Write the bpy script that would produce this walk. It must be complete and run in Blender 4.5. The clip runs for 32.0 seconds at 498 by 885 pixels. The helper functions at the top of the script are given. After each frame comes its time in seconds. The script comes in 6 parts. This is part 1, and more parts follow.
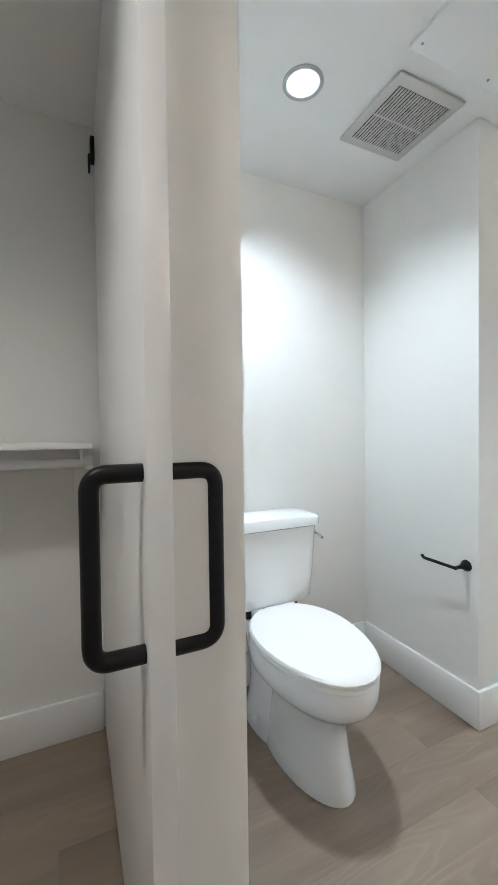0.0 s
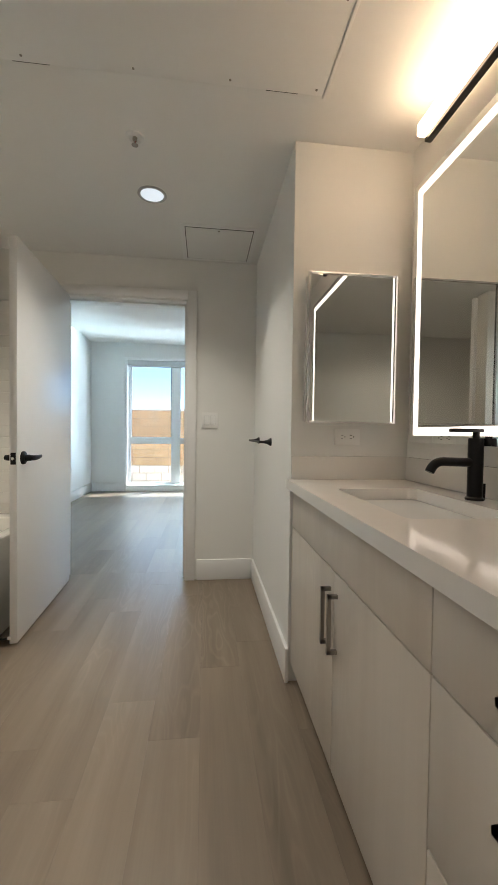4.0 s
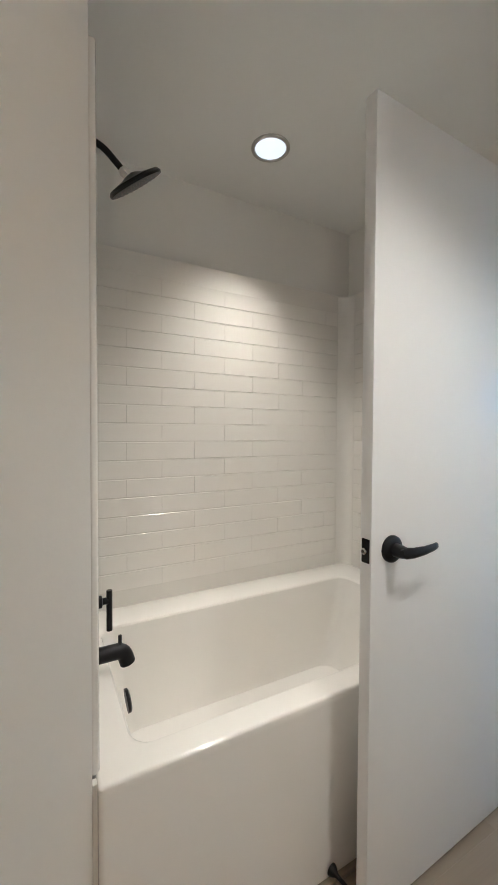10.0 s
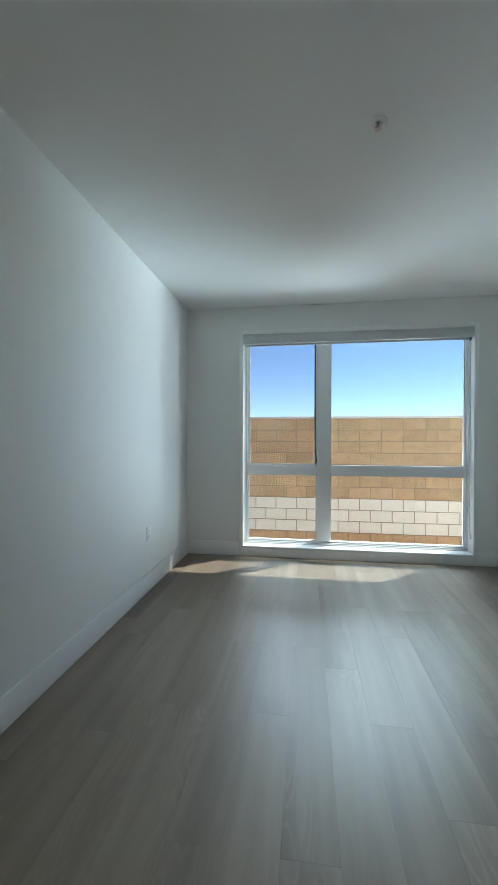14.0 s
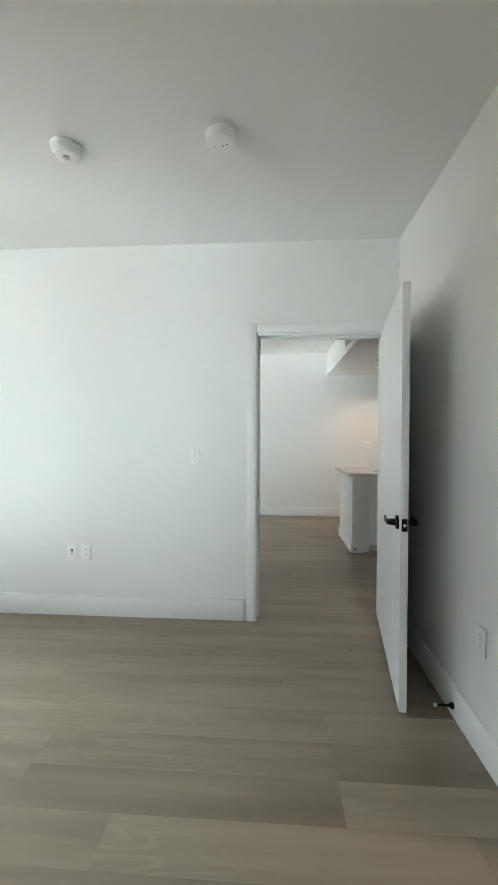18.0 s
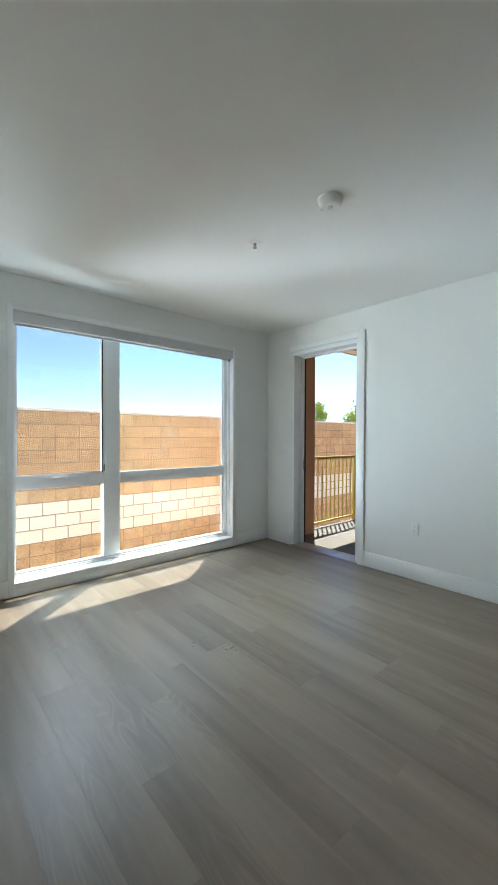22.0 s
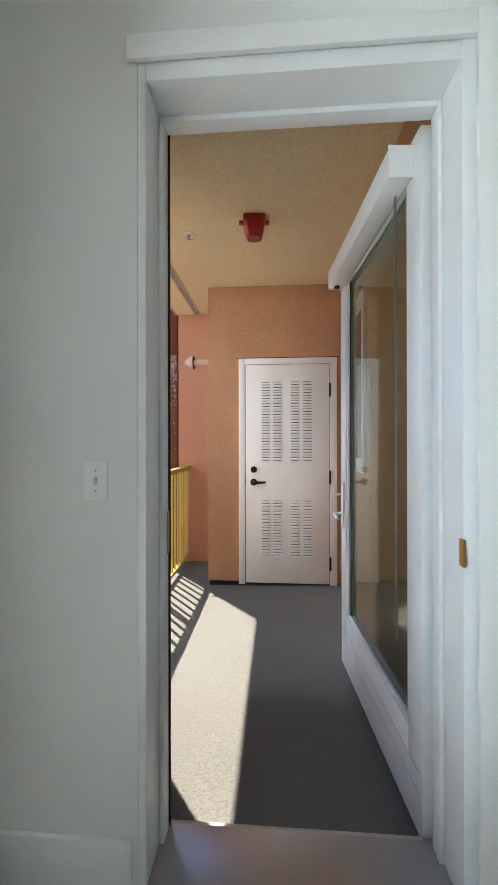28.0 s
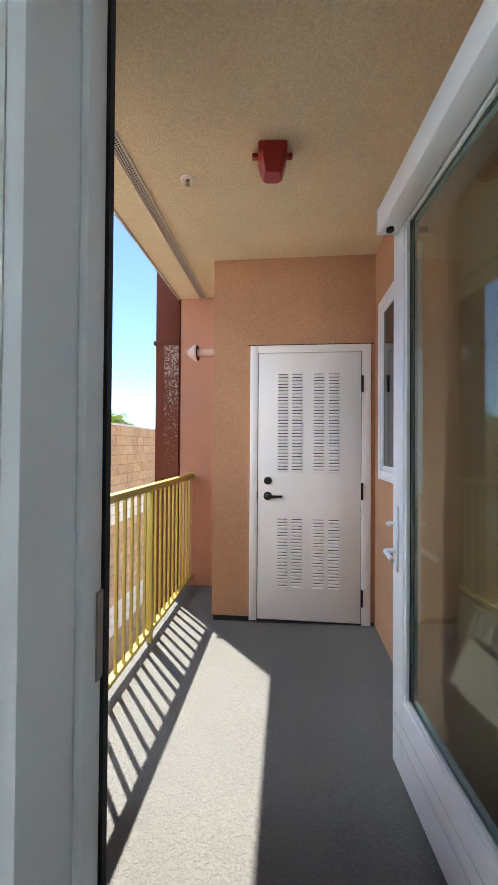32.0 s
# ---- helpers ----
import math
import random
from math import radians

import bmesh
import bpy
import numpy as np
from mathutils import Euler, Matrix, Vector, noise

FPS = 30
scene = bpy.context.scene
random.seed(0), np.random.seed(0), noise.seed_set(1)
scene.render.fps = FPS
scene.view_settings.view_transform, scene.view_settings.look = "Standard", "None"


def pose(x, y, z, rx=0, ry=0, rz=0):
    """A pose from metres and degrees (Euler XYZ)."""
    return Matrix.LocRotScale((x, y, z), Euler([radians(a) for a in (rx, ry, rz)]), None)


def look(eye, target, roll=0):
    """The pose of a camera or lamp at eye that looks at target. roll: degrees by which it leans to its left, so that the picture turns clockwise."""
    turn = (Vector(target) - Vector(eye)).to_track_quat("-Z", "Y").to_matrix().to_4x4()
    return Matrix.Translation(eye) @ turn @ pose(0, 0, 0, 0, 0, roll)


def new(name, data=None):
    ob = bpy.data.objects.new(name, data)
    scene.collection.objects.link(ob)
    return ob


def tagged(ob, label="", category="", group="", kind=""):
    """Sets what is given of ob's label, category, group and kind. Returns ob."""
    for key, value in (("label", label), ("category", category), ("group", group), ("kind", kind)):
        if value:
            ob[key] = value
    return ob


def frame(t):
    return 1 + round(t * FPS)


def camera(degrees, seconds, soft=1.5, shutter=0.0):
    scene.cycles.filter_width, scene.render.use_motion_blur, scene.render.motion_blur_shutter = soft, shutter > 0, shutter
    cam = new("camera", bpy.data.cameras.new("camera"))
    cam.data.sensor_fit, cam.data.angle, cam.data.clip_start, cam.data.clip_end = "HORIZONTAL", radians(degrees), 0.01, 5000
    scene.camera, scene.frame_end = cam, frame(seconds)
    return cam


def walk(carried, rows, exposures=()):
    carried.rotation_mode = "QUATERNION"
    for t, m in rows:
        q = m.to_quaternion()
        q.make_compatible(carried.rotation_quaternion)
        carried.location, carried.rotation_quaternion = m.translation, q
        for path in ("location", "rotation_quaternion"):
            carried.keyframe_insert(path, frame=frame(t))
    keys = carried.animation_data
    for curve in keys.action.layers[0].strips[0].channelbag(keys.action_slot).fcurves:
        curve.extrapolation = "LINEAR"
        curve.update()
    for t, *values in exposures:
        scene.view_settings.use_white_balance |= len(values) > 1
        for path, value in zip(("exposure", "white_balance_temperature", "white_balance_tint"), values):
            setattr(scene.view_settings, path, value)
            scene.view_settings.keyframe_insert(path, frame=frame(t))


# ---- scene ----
cam = camera(65.3, 32.0)
PATH = [
    (0, (0.077, 0.077, 1.155), (0.907, 1.897, 1.111), -0.7),
    (0.5, (0.121, 0.05, 1.067), (1.216, 1.722, 1.022), -0.5),
    (1, (0.172, 0.058, 1.051), (1.527, 1.528, 1.003), -0.1),
    (1.5, (0.218, 0.048, 1.06), (1.813, 1.254, 1.006), 0.1),
    (2, (0.225, -0.012, 1.055), (2.032, 0.844, 1.007), 0.4),
    (2.5, (0.222, -0.062, 1.063), (2.164, 0.41, 1.01), 0.5),
    (3, (0.23, -0.058, 1.071), (2.227, 0.037, 1.025), 0.7),
    (3.5, (0.242, -0.039, 1.092), (2.228, -0.271, 1.045), 0.8),
    (5.5, (0.403, 0.1, 1.061), (2.402, 0.047, 1.017), 0.8),
    (6, (0.455, 0.152, 1.078), (2.441, 0.385, 1.027), 0.7),
    (6.5, (0.507, 0.178, 1.113), (2.45, 0.647, 1.06), 0.6),
    (7, (0.562, 0.178, 1.181), (2.461, 0.801, 1.124), 0.6),
    (7.5, (0.614, 0.168, 1.291), (2.471, 0.908, 1.238), 0.5),
    (8, (0.717, 0.176, 1.334), (2.503, 1.075, 1.277), 0.5),
    (8.5, (0.866, 0.155, 1.336), (2.526, 1.27, 1.277), 0.5),
    (9, (1.106, 0.213, 1.312), (2.575, 1.569, 1.256), 0.3),
    (9.5, (1.354, 0.268, 1.251), (2.583, 1.845, 1.204), 0.3),
    (10, (1.615, 0.232, 1.236), (2.566, 1.991, 1.182), 0.3),
    (10.5, (1.732, 0.208, 1.237), (2.562, 2.027, 1.178), 0.1),
    (11, (1.796, 0.209, 1.242), (2.745, 1.968, 1.186), 0.3),
    (11.5, (1.926, 0.242, 1.253), (3.152, 1.822, 1.212), 0.5),
    (12, (2.114, 0.338, 1.283), (3.648, 1.619, 1.238), 0.4),
    (12.5, (2.369, 0.417, 1.259), (4.107, 1.407, 1.22), 0.3),
    (13, (2.722, 0.493, 1.272), (4.578, 1.238, 1.234), 0.4),
    (13.5, (3.057, 0.597, 1.255), (4.989, 1.113, 1.231), 0.3),
    (15.5, (4.079, 1.075, 1.347), (5.966, 0.412, 1.306), 0.0),
    (16, (4.168, 1.2, 1.36), (5.83, 0.087, 1.317), 0.2),
    (16.5, (4.192, 1.321, 1.36), (5.499, -0.192, 1.324), 0.2),
    (17, (4.221, 1.423, 1.348), (5.061, -0.392, 1.31), 0.2),
    (17.5, (4.217, 1.464, 1.322), (4.625, -0.493, 1.294), 0.2),
    (18, (4.18, 1.363, 1.32), (4.306, -0.633, 1.288), 0.2),
    (18.5, (4.113, 1.024, 1.331), (4.095, -0.976, 1.296), 0.2),
    (19, (4.071, 0.628, 1.313), (3.975, -1.369, 1.273), 0.1),
    (19.5, (4.04, 0.197, 1.342), (3.916, -1.799, 1.303), 0.2),
    (20, (3.941, -0.203, 1.334), (3.917, -2.203, 1.299), -0.0),
    (20.5, (3.889, -0.606, 1.323), (4.106, -2.594, 1.288), -0.1),
    (21, (3.864, -0.974, 1.36), (4.475, -2.878, 1.321), -0.1),
    (21.5, (3.808, -1.311, 1.356), (4.903, -2.984, 1.321), 0.2),
    (22, (3.82, -1.544, 1.342), (5.327, -2.859, 1.313), 0.2),
    (22.5, (3.844, -1.717, 1.338), (5.609, -2.658, 1.318), 0.2),
    (23, (3.941, -1.886, 1.355), (5.814, -2.585, 1.327), 0.3),
    (23.5, (4.283, -1.969, 1.322), (6.172, -2.625, 1.297), 0.3),
    (24, (4.708, -2.03, 1.322), (6.546, -2.819, 1.297), 0.3),
    (24.5, (5.132, -2.078, 1.341), (6.829, -3.137, 1.324), 0.3),
    (25, (5.58, -2.057, 1.33), (6.993, -3.473, 1.328), 0.4),
    (25.5, (5.957, -2.185, 1.359), (7.003, -3.889, 1.344), 0.3),
    (26, (6.317, -2.378, 1.338), (6.961, -4.272, 1.319), 0.2),
    (26.5, (6.602, -2.654, 1.34), (6.92, -4.628, 1.319), 0.1),
    (28.5, (6.699, -4.502, 1.285), (6.839, -6.497, 1.291), -0.1),
    (29, (6.655, -4.917, 1.309), (6.98, -6.891, 1.314), 0.1),
    (29.5, (6.598, -5.257, 1.275), (7.182, -7.17, 1.301), 0.2),
    (30, (6.563, -5.513, 1.283), (7.428, -7.316, 1.314), 0.5),
    (30.5, (6.603, -5.552, 1.288), (7.638, -7.263, 1.329), 0.8),
    (31, (6.642, -5.379, 1.263), (7.614, -7.126, 1.316), 0.9),
    (31.5, (6.726, -5.045, 1.284), (7.382, -6.934, 1.314), 0.6),
    (32, (6.758, -4.691, 1.302), (6.961, -6.68, 1.327), 0.4),
]
walk(cam, [(t, look(eye, target, roll)) for t, eye, target, roll in PATH],
     exposures=[(0.0, 3.35, 4950, 3), (1.0, 3.05, 5050, 4), (2.0, 2.65, 5400, 5), (3.5, 2.5, 5950, 6), (9.0, 2.5, 6050, 6), (10.0, 2.78, 5600, 7), (11.5, 2.45, 5700, 7), (12.5, 2.0, 5750, 5), (13.5, 1.65, 5900, 5), (15.5, 1.0, 7000, 8),
                (16.5, 1.08, 7100, 9), (17.2, 1.88, 7100, 9), (18.0, 2.45, 7100, 10), (19.0, 2.8, 7300, 12), (20.0, 2.58, 7200, 12), (21.0, 2.6, 6600, 10), (22.0, 1.95, 6500, 7), (23.0, 1.22, 6200, 6), (24.2, 1.15, 6300, 7), (25.0, 1.18, 7500, 9), (26.5, 1.25, 7200, 9), (28.5, 2.15, 6700, 9), (29.3, 2.0, 6800, 11), (30.0, 1.75, 6500, 9), (31.0, 1.7, 6300, 8), (32.0, 2.0, 6300, 9)])

# world, sun and the fill lamps added outside the openings
world = bpy.data.worlds.new("world")
scene.world = world
world.use_nodes = True
wn = world.node_tree.nodes
sky = wn.new("ShaderNodeTexSky")
sky.sky_type, sky.sun_disc = "NISHITA", False
SUN = Vector((0.355, -0.425, 1.0)).normalized()
sky.sun_elevation = math.asin(SUN.z)
sky.sun_rotation = math.atan2(SUN.x, SUN.y)
sky.altitude = 3000
sky.air_density, sky.dust_density, sky.ozone_density = 1.0, 0.0, 3.4
wn["Background"].inputs["Strength"].default_value = 0.086
clear = wn.new("ShaderNodeHueSaturation")
clear.inputs["Hue"].default_value, clear.inputs["Saturation"].default_value = 0.501, 1.0
world.node_tree.links.new(sky.outputs["Color"], clear.inputs["Color"])
world.node_tree.links.new(clear.outputs["Color"], wn["Background"].inputs["Color"])

sun_data = bpy.data.lights.new("sun", "SUN")
sun_data.energy, sun_data.angle, sun_data.color = 3.8, radians(0.55), (1.0, 0.95, 0.87)
sun = new("sun", sun_data)
sun.matrix_world = look(SUN * 40, (0, 0, 0))


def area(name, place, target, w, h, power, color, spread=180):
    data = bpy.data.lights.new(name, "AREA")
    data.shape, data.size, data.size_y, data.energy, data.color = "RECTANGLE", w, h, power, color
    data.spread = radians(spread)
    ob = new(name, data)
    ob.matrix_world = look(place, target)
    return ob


def downlight_lamp(name, x, y, z, power, color, spot=150):
    data = bpy.data.lights.new(name, "SPOT")
    data.energy, data.color, data.shadow_soft_size = power, color, 0.06
    data.spot_size, data.spot_blend = radians(spot), 1.0
    ob = new(name, data)
    ob.matrix_world = look((x, y, z), (x, y, 0))
    return ob


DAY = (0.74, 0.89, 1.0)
# added fill lamps in place of more skylight: high outside, and beside each opening
area("high_fill_bedroom", (14.0, 0.24, 5.8), (7.0, 0.24, 1.25), 7.0, 2.0, 21, DAY, 44)
area("high_fill_living", (14.0, -3.38, 7.6), (7.0, -3.38, 1.2), 7.0, 2.0, 32, DAY, 46)
area("side_fill_bedroom_north", (9.6, 2.75, 0.4), (4.2, -1.0, 1.9), 1.4, 2.2, 18, DAY, 60)
area("side_fill_bedroom_south", (9.3, -3.2, 0.3), (6.3, 0.8, 2.0), 1.2, 2.2, 22, DAY, 60)
area("side_fill_living_north", (9.6, -1.3, 0.2), (3.6, -4.4, 1.9), 1.2, 2.2, 21, DAY, 60)
area("side_fill_living_south", (8.05, -5.75, 0.4), (5.4, -1.6, 2.1), 0.35, 2.0, 98, DAY, 110)
# added fill lamp that brightens the balcony walls; no such lamp stands there
area("fill_balcony", (9.7, -4.3, 2.3), (6.75, -7.8, 1.5), 0.8, 1.6, 1.8, (1.0, 0.97, 0.92), 50)
downlight_lamp("lamp_toilet", 0.81, 1.21, 2.325, 9.4, (1.0, 0.91, 0.80), 138)
downlight_lamp("lamp_tub", 2.413, 1.545, 2.325, 12.5, (1.0, 0.85, 0.68), 92)
downlight_lamp("lamp_closet", -0.45, 0.45, 2.325, 8.0, (1.0, 0.78, 0.58), 150)
downlight_lamp("lamp_kitchen", 2.697, -4.40, 2.315, 12, (1.0, 0.78, 0.66), 140)
downlight_lamp("lamp_bath", 2.385, 0.272, 2.325, 15.5, (1.0, 0.87, 0.71), 118)


# ---- materials ----
def nodes_of(name):
    m = bpy.data.materials.new(name)
    m.use_nodes = True
    return m, m.node_tree.nodes, m.node_tree.links, m.node_tree.nodes["Principled BSDF"]


def surface(name, color, rough=0.5, metal=0.0, var=0.05, scale=3.0, bump=0.0, bscale=120.0, grain=0.02, spec=0.5, coat=0.0, rvar=0.03, stretch=(1, 1, 1)):
    """Paint, plaster, metal or plastic: a base colour with broad and fine variation, uneven gloss and fine relief."""
    m, n, l, p = nodes_of(name)
    tc = n.new("ShaderNodeTexCoord")
    mp = n.new("ShaderNodeMapping")
    mp.inputs["Scale"].default_value = stretch
    l.new(tc.outputs["Object"], mp.inputs["Vector"])
    big, fine = n.new("ShaderNodeTexNoise"), n.new("ShaderNodeTexNoise")
    big.inputs["Scale"].default_value, big.inputs["Detail"].default_value = scale, 4
    fine.inputs["Scale"].default_value, fine.inputs["Detail"].default_value = bscale, 3
    l.new(mp.outputs["Vector"], big.inputs["Vector"])
    l.new(mp.outputs["Vector"], fine.inputs["Vector"])
    add = n.new("ShaderNodeMath")
    add.operation = "MULTIPLY_ADD"
    l.new(fine.outputs["Fac"], add.inputs[0])
    add.inputs[1].default_value = grain / max(var, 1e-3)
    l.new(big.outputs["Fac"], add.inputs[2])
    mr = n.new("ShaderNodeMapRange")
    mr.inputs["From Min"].default_value, mr.inputs["From Max"].default_value = 0.2, 0.8 + grain / max(var, 1e-3)
    mr.inputs["To Min"].default_value, mr.inputs["To Max"].default_value = 1 - var, 1 + var
    l.new(add.outputs[0], mr.inputs["Value"])
    mul = n.new("ShaderNodeMix")
    mul.data_type, mul.blend_type = "RGBA", "MULTIPLY"
    mul.inputs["Factor"].default_value = 1
    mul.inputs["A"].default_value = (*color, 1)
    l.new(mr.outputs["Result"], mul.inputs["B"])
    l.new(mul.outputs["Result"], p.inputs["Base Color"])
    rr = n.new("ShaderNodeMapRange")
    rr.inputs["From Min"].default_value, rr.inputs["From Max"].default_value = 0.15, 0.85
    rr.inputs["To Min"].default_value, rr.inputs["To Max"].default_value = max(rough - rvar, 0.02), min(rough + rvar, 1)
    l.new(big.outputs["Fac"], rr.inputs["Value"])
    l.new(rr.outputs["Result"], p.inputs["Roughness"])
    p.inputs["Metallic"].default_value = metal
    p.inputs["Specular IOR Level"].default_value = spec
    p.inputs["Coat Weight"].default_value = coat
    if bump:
        b = n.new("ShaderNodeBump")
        b.inputs["Strength"].default_value, b.inputs["Distance"].default_value = bump, 0.002
        l.new(fine.outputs["Fac"], b.inputs["Height"])
        l.new(b.outputs["Normal"], p.inputs["Normal"])
    return m


def emitter(name, color, strength):
    m, n, l, p = nodes_of(name)
    p.inputs["Base Color"].default_value = (0.8, 0.8, 0.8, 1)
    p.inputs["Emission Color"].default_value = (*color, 1)
    p.inputs["Emission Strength"].default_value = strength
    return m


def glass_mat(name, tint=(1, 1, 1), rough=0.0):
    """A thin coated pane: it lets tinted light through and mirrors by Fresnel's law."""
    m, n, l, p = nodes_of(name)
    clear, gloss, both = n.new("ShaderNodeBsdfTransparent"), n.new("ShaderNodeBsdfGlossy"), n.new("ShaderNodeMixShader")
    facing, steep, fres = n.new("ShaderNodeLayerWeight"), n.new("ShaderNodeMath"), n.new("ShaderNodeMath")
    clear.inputs["Color"].default_value = (*tint, 1)
    gloss.inputs["Roughness"].default_value = rough
    facing.inputs["Blend"].default_value = 0.5
    steep.operation, fres.operation = "POWER", "MULTIPLY_ADD"
    steep.inputs[1].default_value, fres.inputs[1].default_value, fres.inputs[2].default_value = 5.0, 0.95, 0.04
    l.new(facing.outputs["Facing"], steep.inputs[0])
    l.new(steep.outputs[0], fres.inputs[0])
    l.new(fres.outputs[0], both.inputs["Fac"])
    l.new(clear.outputs["BSDF"], both.inputs[1])
    l.new(gloss.outputs["BSDF"], both.inputs[2])
    l.new(both.outputs["Shader"], n["Material Output"].inputs["Surface"])
    n.remove(p)
    return m


def plank_mat(name, dark, light, long=0, piece=True):
    """Wood-look planks: long grain, cathedral figure and a tone of its own for each plank."""
    m, n, l, p = nodes_of(name)
    tc, oi = n.new("ShaderNodeTexCoord"), n.new("ShaderNodeObjectInfo")
    off = n.new("ShaderNodeVectorMath")
    off.operation = "SCALE"
    off.inputs[0].default_value = (37.0, 11.0, 5.0)
    l.new(oi.outputs["Random"], off.inputs["Scale"])
    vec = n.new("ShaderNodeVectorMath")
    l.new(tc.outputs["Object"], vec.inputs[0])
    l.new(off.outputs["Vector"], vec.inputs[1])

    def noise_of(sx, sy, sz, detail, dist=0.0):
        mp, t = n.new("ShaderNodeMapping"), n.new("ShaderNodeTexNoise")
        mp.inputs["Scale"].default_value = (sx, sy, sz)
        l.new(vec.outputs["Vector"], mp.inputs["Vector"])
        l.new(mp.outputs["Vector"], t.inputs["Vector"])
        t.inputs["Scale"].default_value, t.inputs["Detail"].default_value, t.inputs["Distortion"].default_value = 1.0, detail, dist
        return t.outputs["Fac"]

    s = (lambda a, b: (b, a, a)) if long else (lambda a, b: (a, b, b))
    streak = noise_of(*s(0.8, 9.0), 4, 0.0)
    fine = noise_of(*s(5.0, 190.0), 3)
    figure = noise_of(*s(1.5, 8.5), 1.5, 0.0)
    # rings of the figure: a fine triangle wave over a slow field
    ring = n.new("ShaderNodeMath")
    ring.operation = "MULTIPLY"
    l.new(figure, ring.inputs[0])
    ring.inputs[1].default_value = 26.0
    saw = n.new("ShaderNodeMath")
    saw.operation = "PINGPONG"
    l.new(ring.outputs[0], saw.inputs[0])
    saw.inputs[1].default_value = 1.0
    lines = n.new("ShaderNodeMapRange")
    lines.interpolation_type = "SMOOTHSTEP"
    lines.inputs["From Min"].default_value, lines.inputs["From Max"].default_value = 0.45, 1.0
    l.new(saw.outputs[0], lines.inputs["Value"])
    mixv = n.new("ShaderNodeMath")
    mixv.operation = "MULTIPLY_ADD"
    l.new(lines.outputs["Result"], mixv.inputs[0])
    amount = n.new("ShaderNodeMapRange")
    amount.inputs["From Min"].default_value, amount.inputs["From Max"].default_value = 0.45, 0.72
    amount.inputs["To Min"].default_value, amount.inputs["To Max"].default_value = 0.0, 0.15
    l.new(noise_of(*s(0.7, 2.6), 1), amount.inputs["Value"])
    l.new(amount.outputs["Result"], mixv.inputs[1])
    l.new(streak, mixv.inputs[2])
    mix2 = n.new("ShaderNodeMath")
    mix2.operation = "MULTIPLY_ADD"
    l.new(fine, mix2.inputs[0])
    mix2.inputs[1].default_value = 0.12
    l.new(mixv.outputs[0], mix2.inputs[2])
    tone = n.new("ShaderNodeMath")
    tone.operation = "MULTIPLY_ADD"
    l.new(oi.outputs["Random"], tone.inputs[0])
    tone.inputs[1].default_value = 0.26 if piece else 0.0
    l.new(mix2.outputs[0], tone.inputs[2])
    ramp = n.new("ShaderNodeMapRange")
    ramp.inputs["From Min"].default_value, ramp.inputs["From Max"].default_value = 0.22, 1.24
    l.new(tone.outputs[0], ramp.inputs["Value"])
    mix = n.new("ShaderNodeMix")
    mix.data_type = "RGBA"
    mix.inputs["A"].default_value, mix.inputs["B"].default_value = (*dark, 1), (*light, 1)
    l.new(ramp.outputs["Result"], mix.inputs["Factor"])
    l.new(mix.outputs["Result"], p.inputs["Base Color"])
    rr = n.new("ShaderNodeMapRange")
    rr.inputs["To Min"].default_value, rr.inputs["To Max"].default_value = 0.30, 0.45
    l.new(streak, rr.inputs["Value"])
    l.new(rr.outputs["Result"], p.inputs["Roughness"])
    b = n.new("ShaderNodeBump")
    b.inputs["Strength"].default_value, b.inputs["Distance"].default_value = 0.12, 0.001
    l.new(mix2.outputs[0], b.inputs["Height"])
    l.new(b.outputs["Normal"], p.inputs["Normal"])
    return m


def stucco_mat(name, color, var=0.16, coarse=170, depth=0.004):
    """Sprayed stucco: coarse grains, blotches and faint streaks."""
    m = surface(name, color, 0.9, var=var, scale=2.2, bump=0.0, bscale=260, grain=0.05, spec=0.25)
    n, l = m.node_tree.nodes, m.node_tree.links
    p, tc = n["Principled BSDF"], n.new("ShaderNodeTexCoord")
    v = n.new("ShaderNodeTexNoise")
    v.inputs["Scale"].default_value, v.inputs["Detail"].default_value, v.inputs["Roughness"].default_value = coarse, 5, 0.65
    l.new(tc.outputs["Object"], v.inputs["Vector"])
    # grain tone follows the relief: low spots darker, raised spots lighter
    sp, mul = n.new("ShaderNodeMapRange"), n.new("ShaderNodeMix")
    sp.inputs["From Min"].default_value, sp.inputs["From Max"].default_value = 0.3, 0.7
    sp.inputs["To Min"].default_value, sp.inputs["To Max"].default_value = 0.80, 1.16
    l.new(v.outputs["Fac"], sp.inputs["Value"])
    mul.data_type, mul.blend_type = "RGBA", "MULTIPLY"
    mul.inputs["Factor"].default_value = 1
    l.new(p.inputs["Base Color"].links[0].from_socket, mul.inputs["A"])
    l.new(sp.outputs["Result"], mul.inputs["B"])
    l.new(mul.outputs["Result"], p.inputs["Base Color"])
    b = n.new("ShaderNodeBump")
    b.inputs["Strength"].default_value, b.inputs["Distance"].default_value = 1.0, depth
    l.new(v.outputs["Fac"], b.inputs["Height"])
    l.new(b.outputs["Normal"], p.inputs["Normal"])
    return m


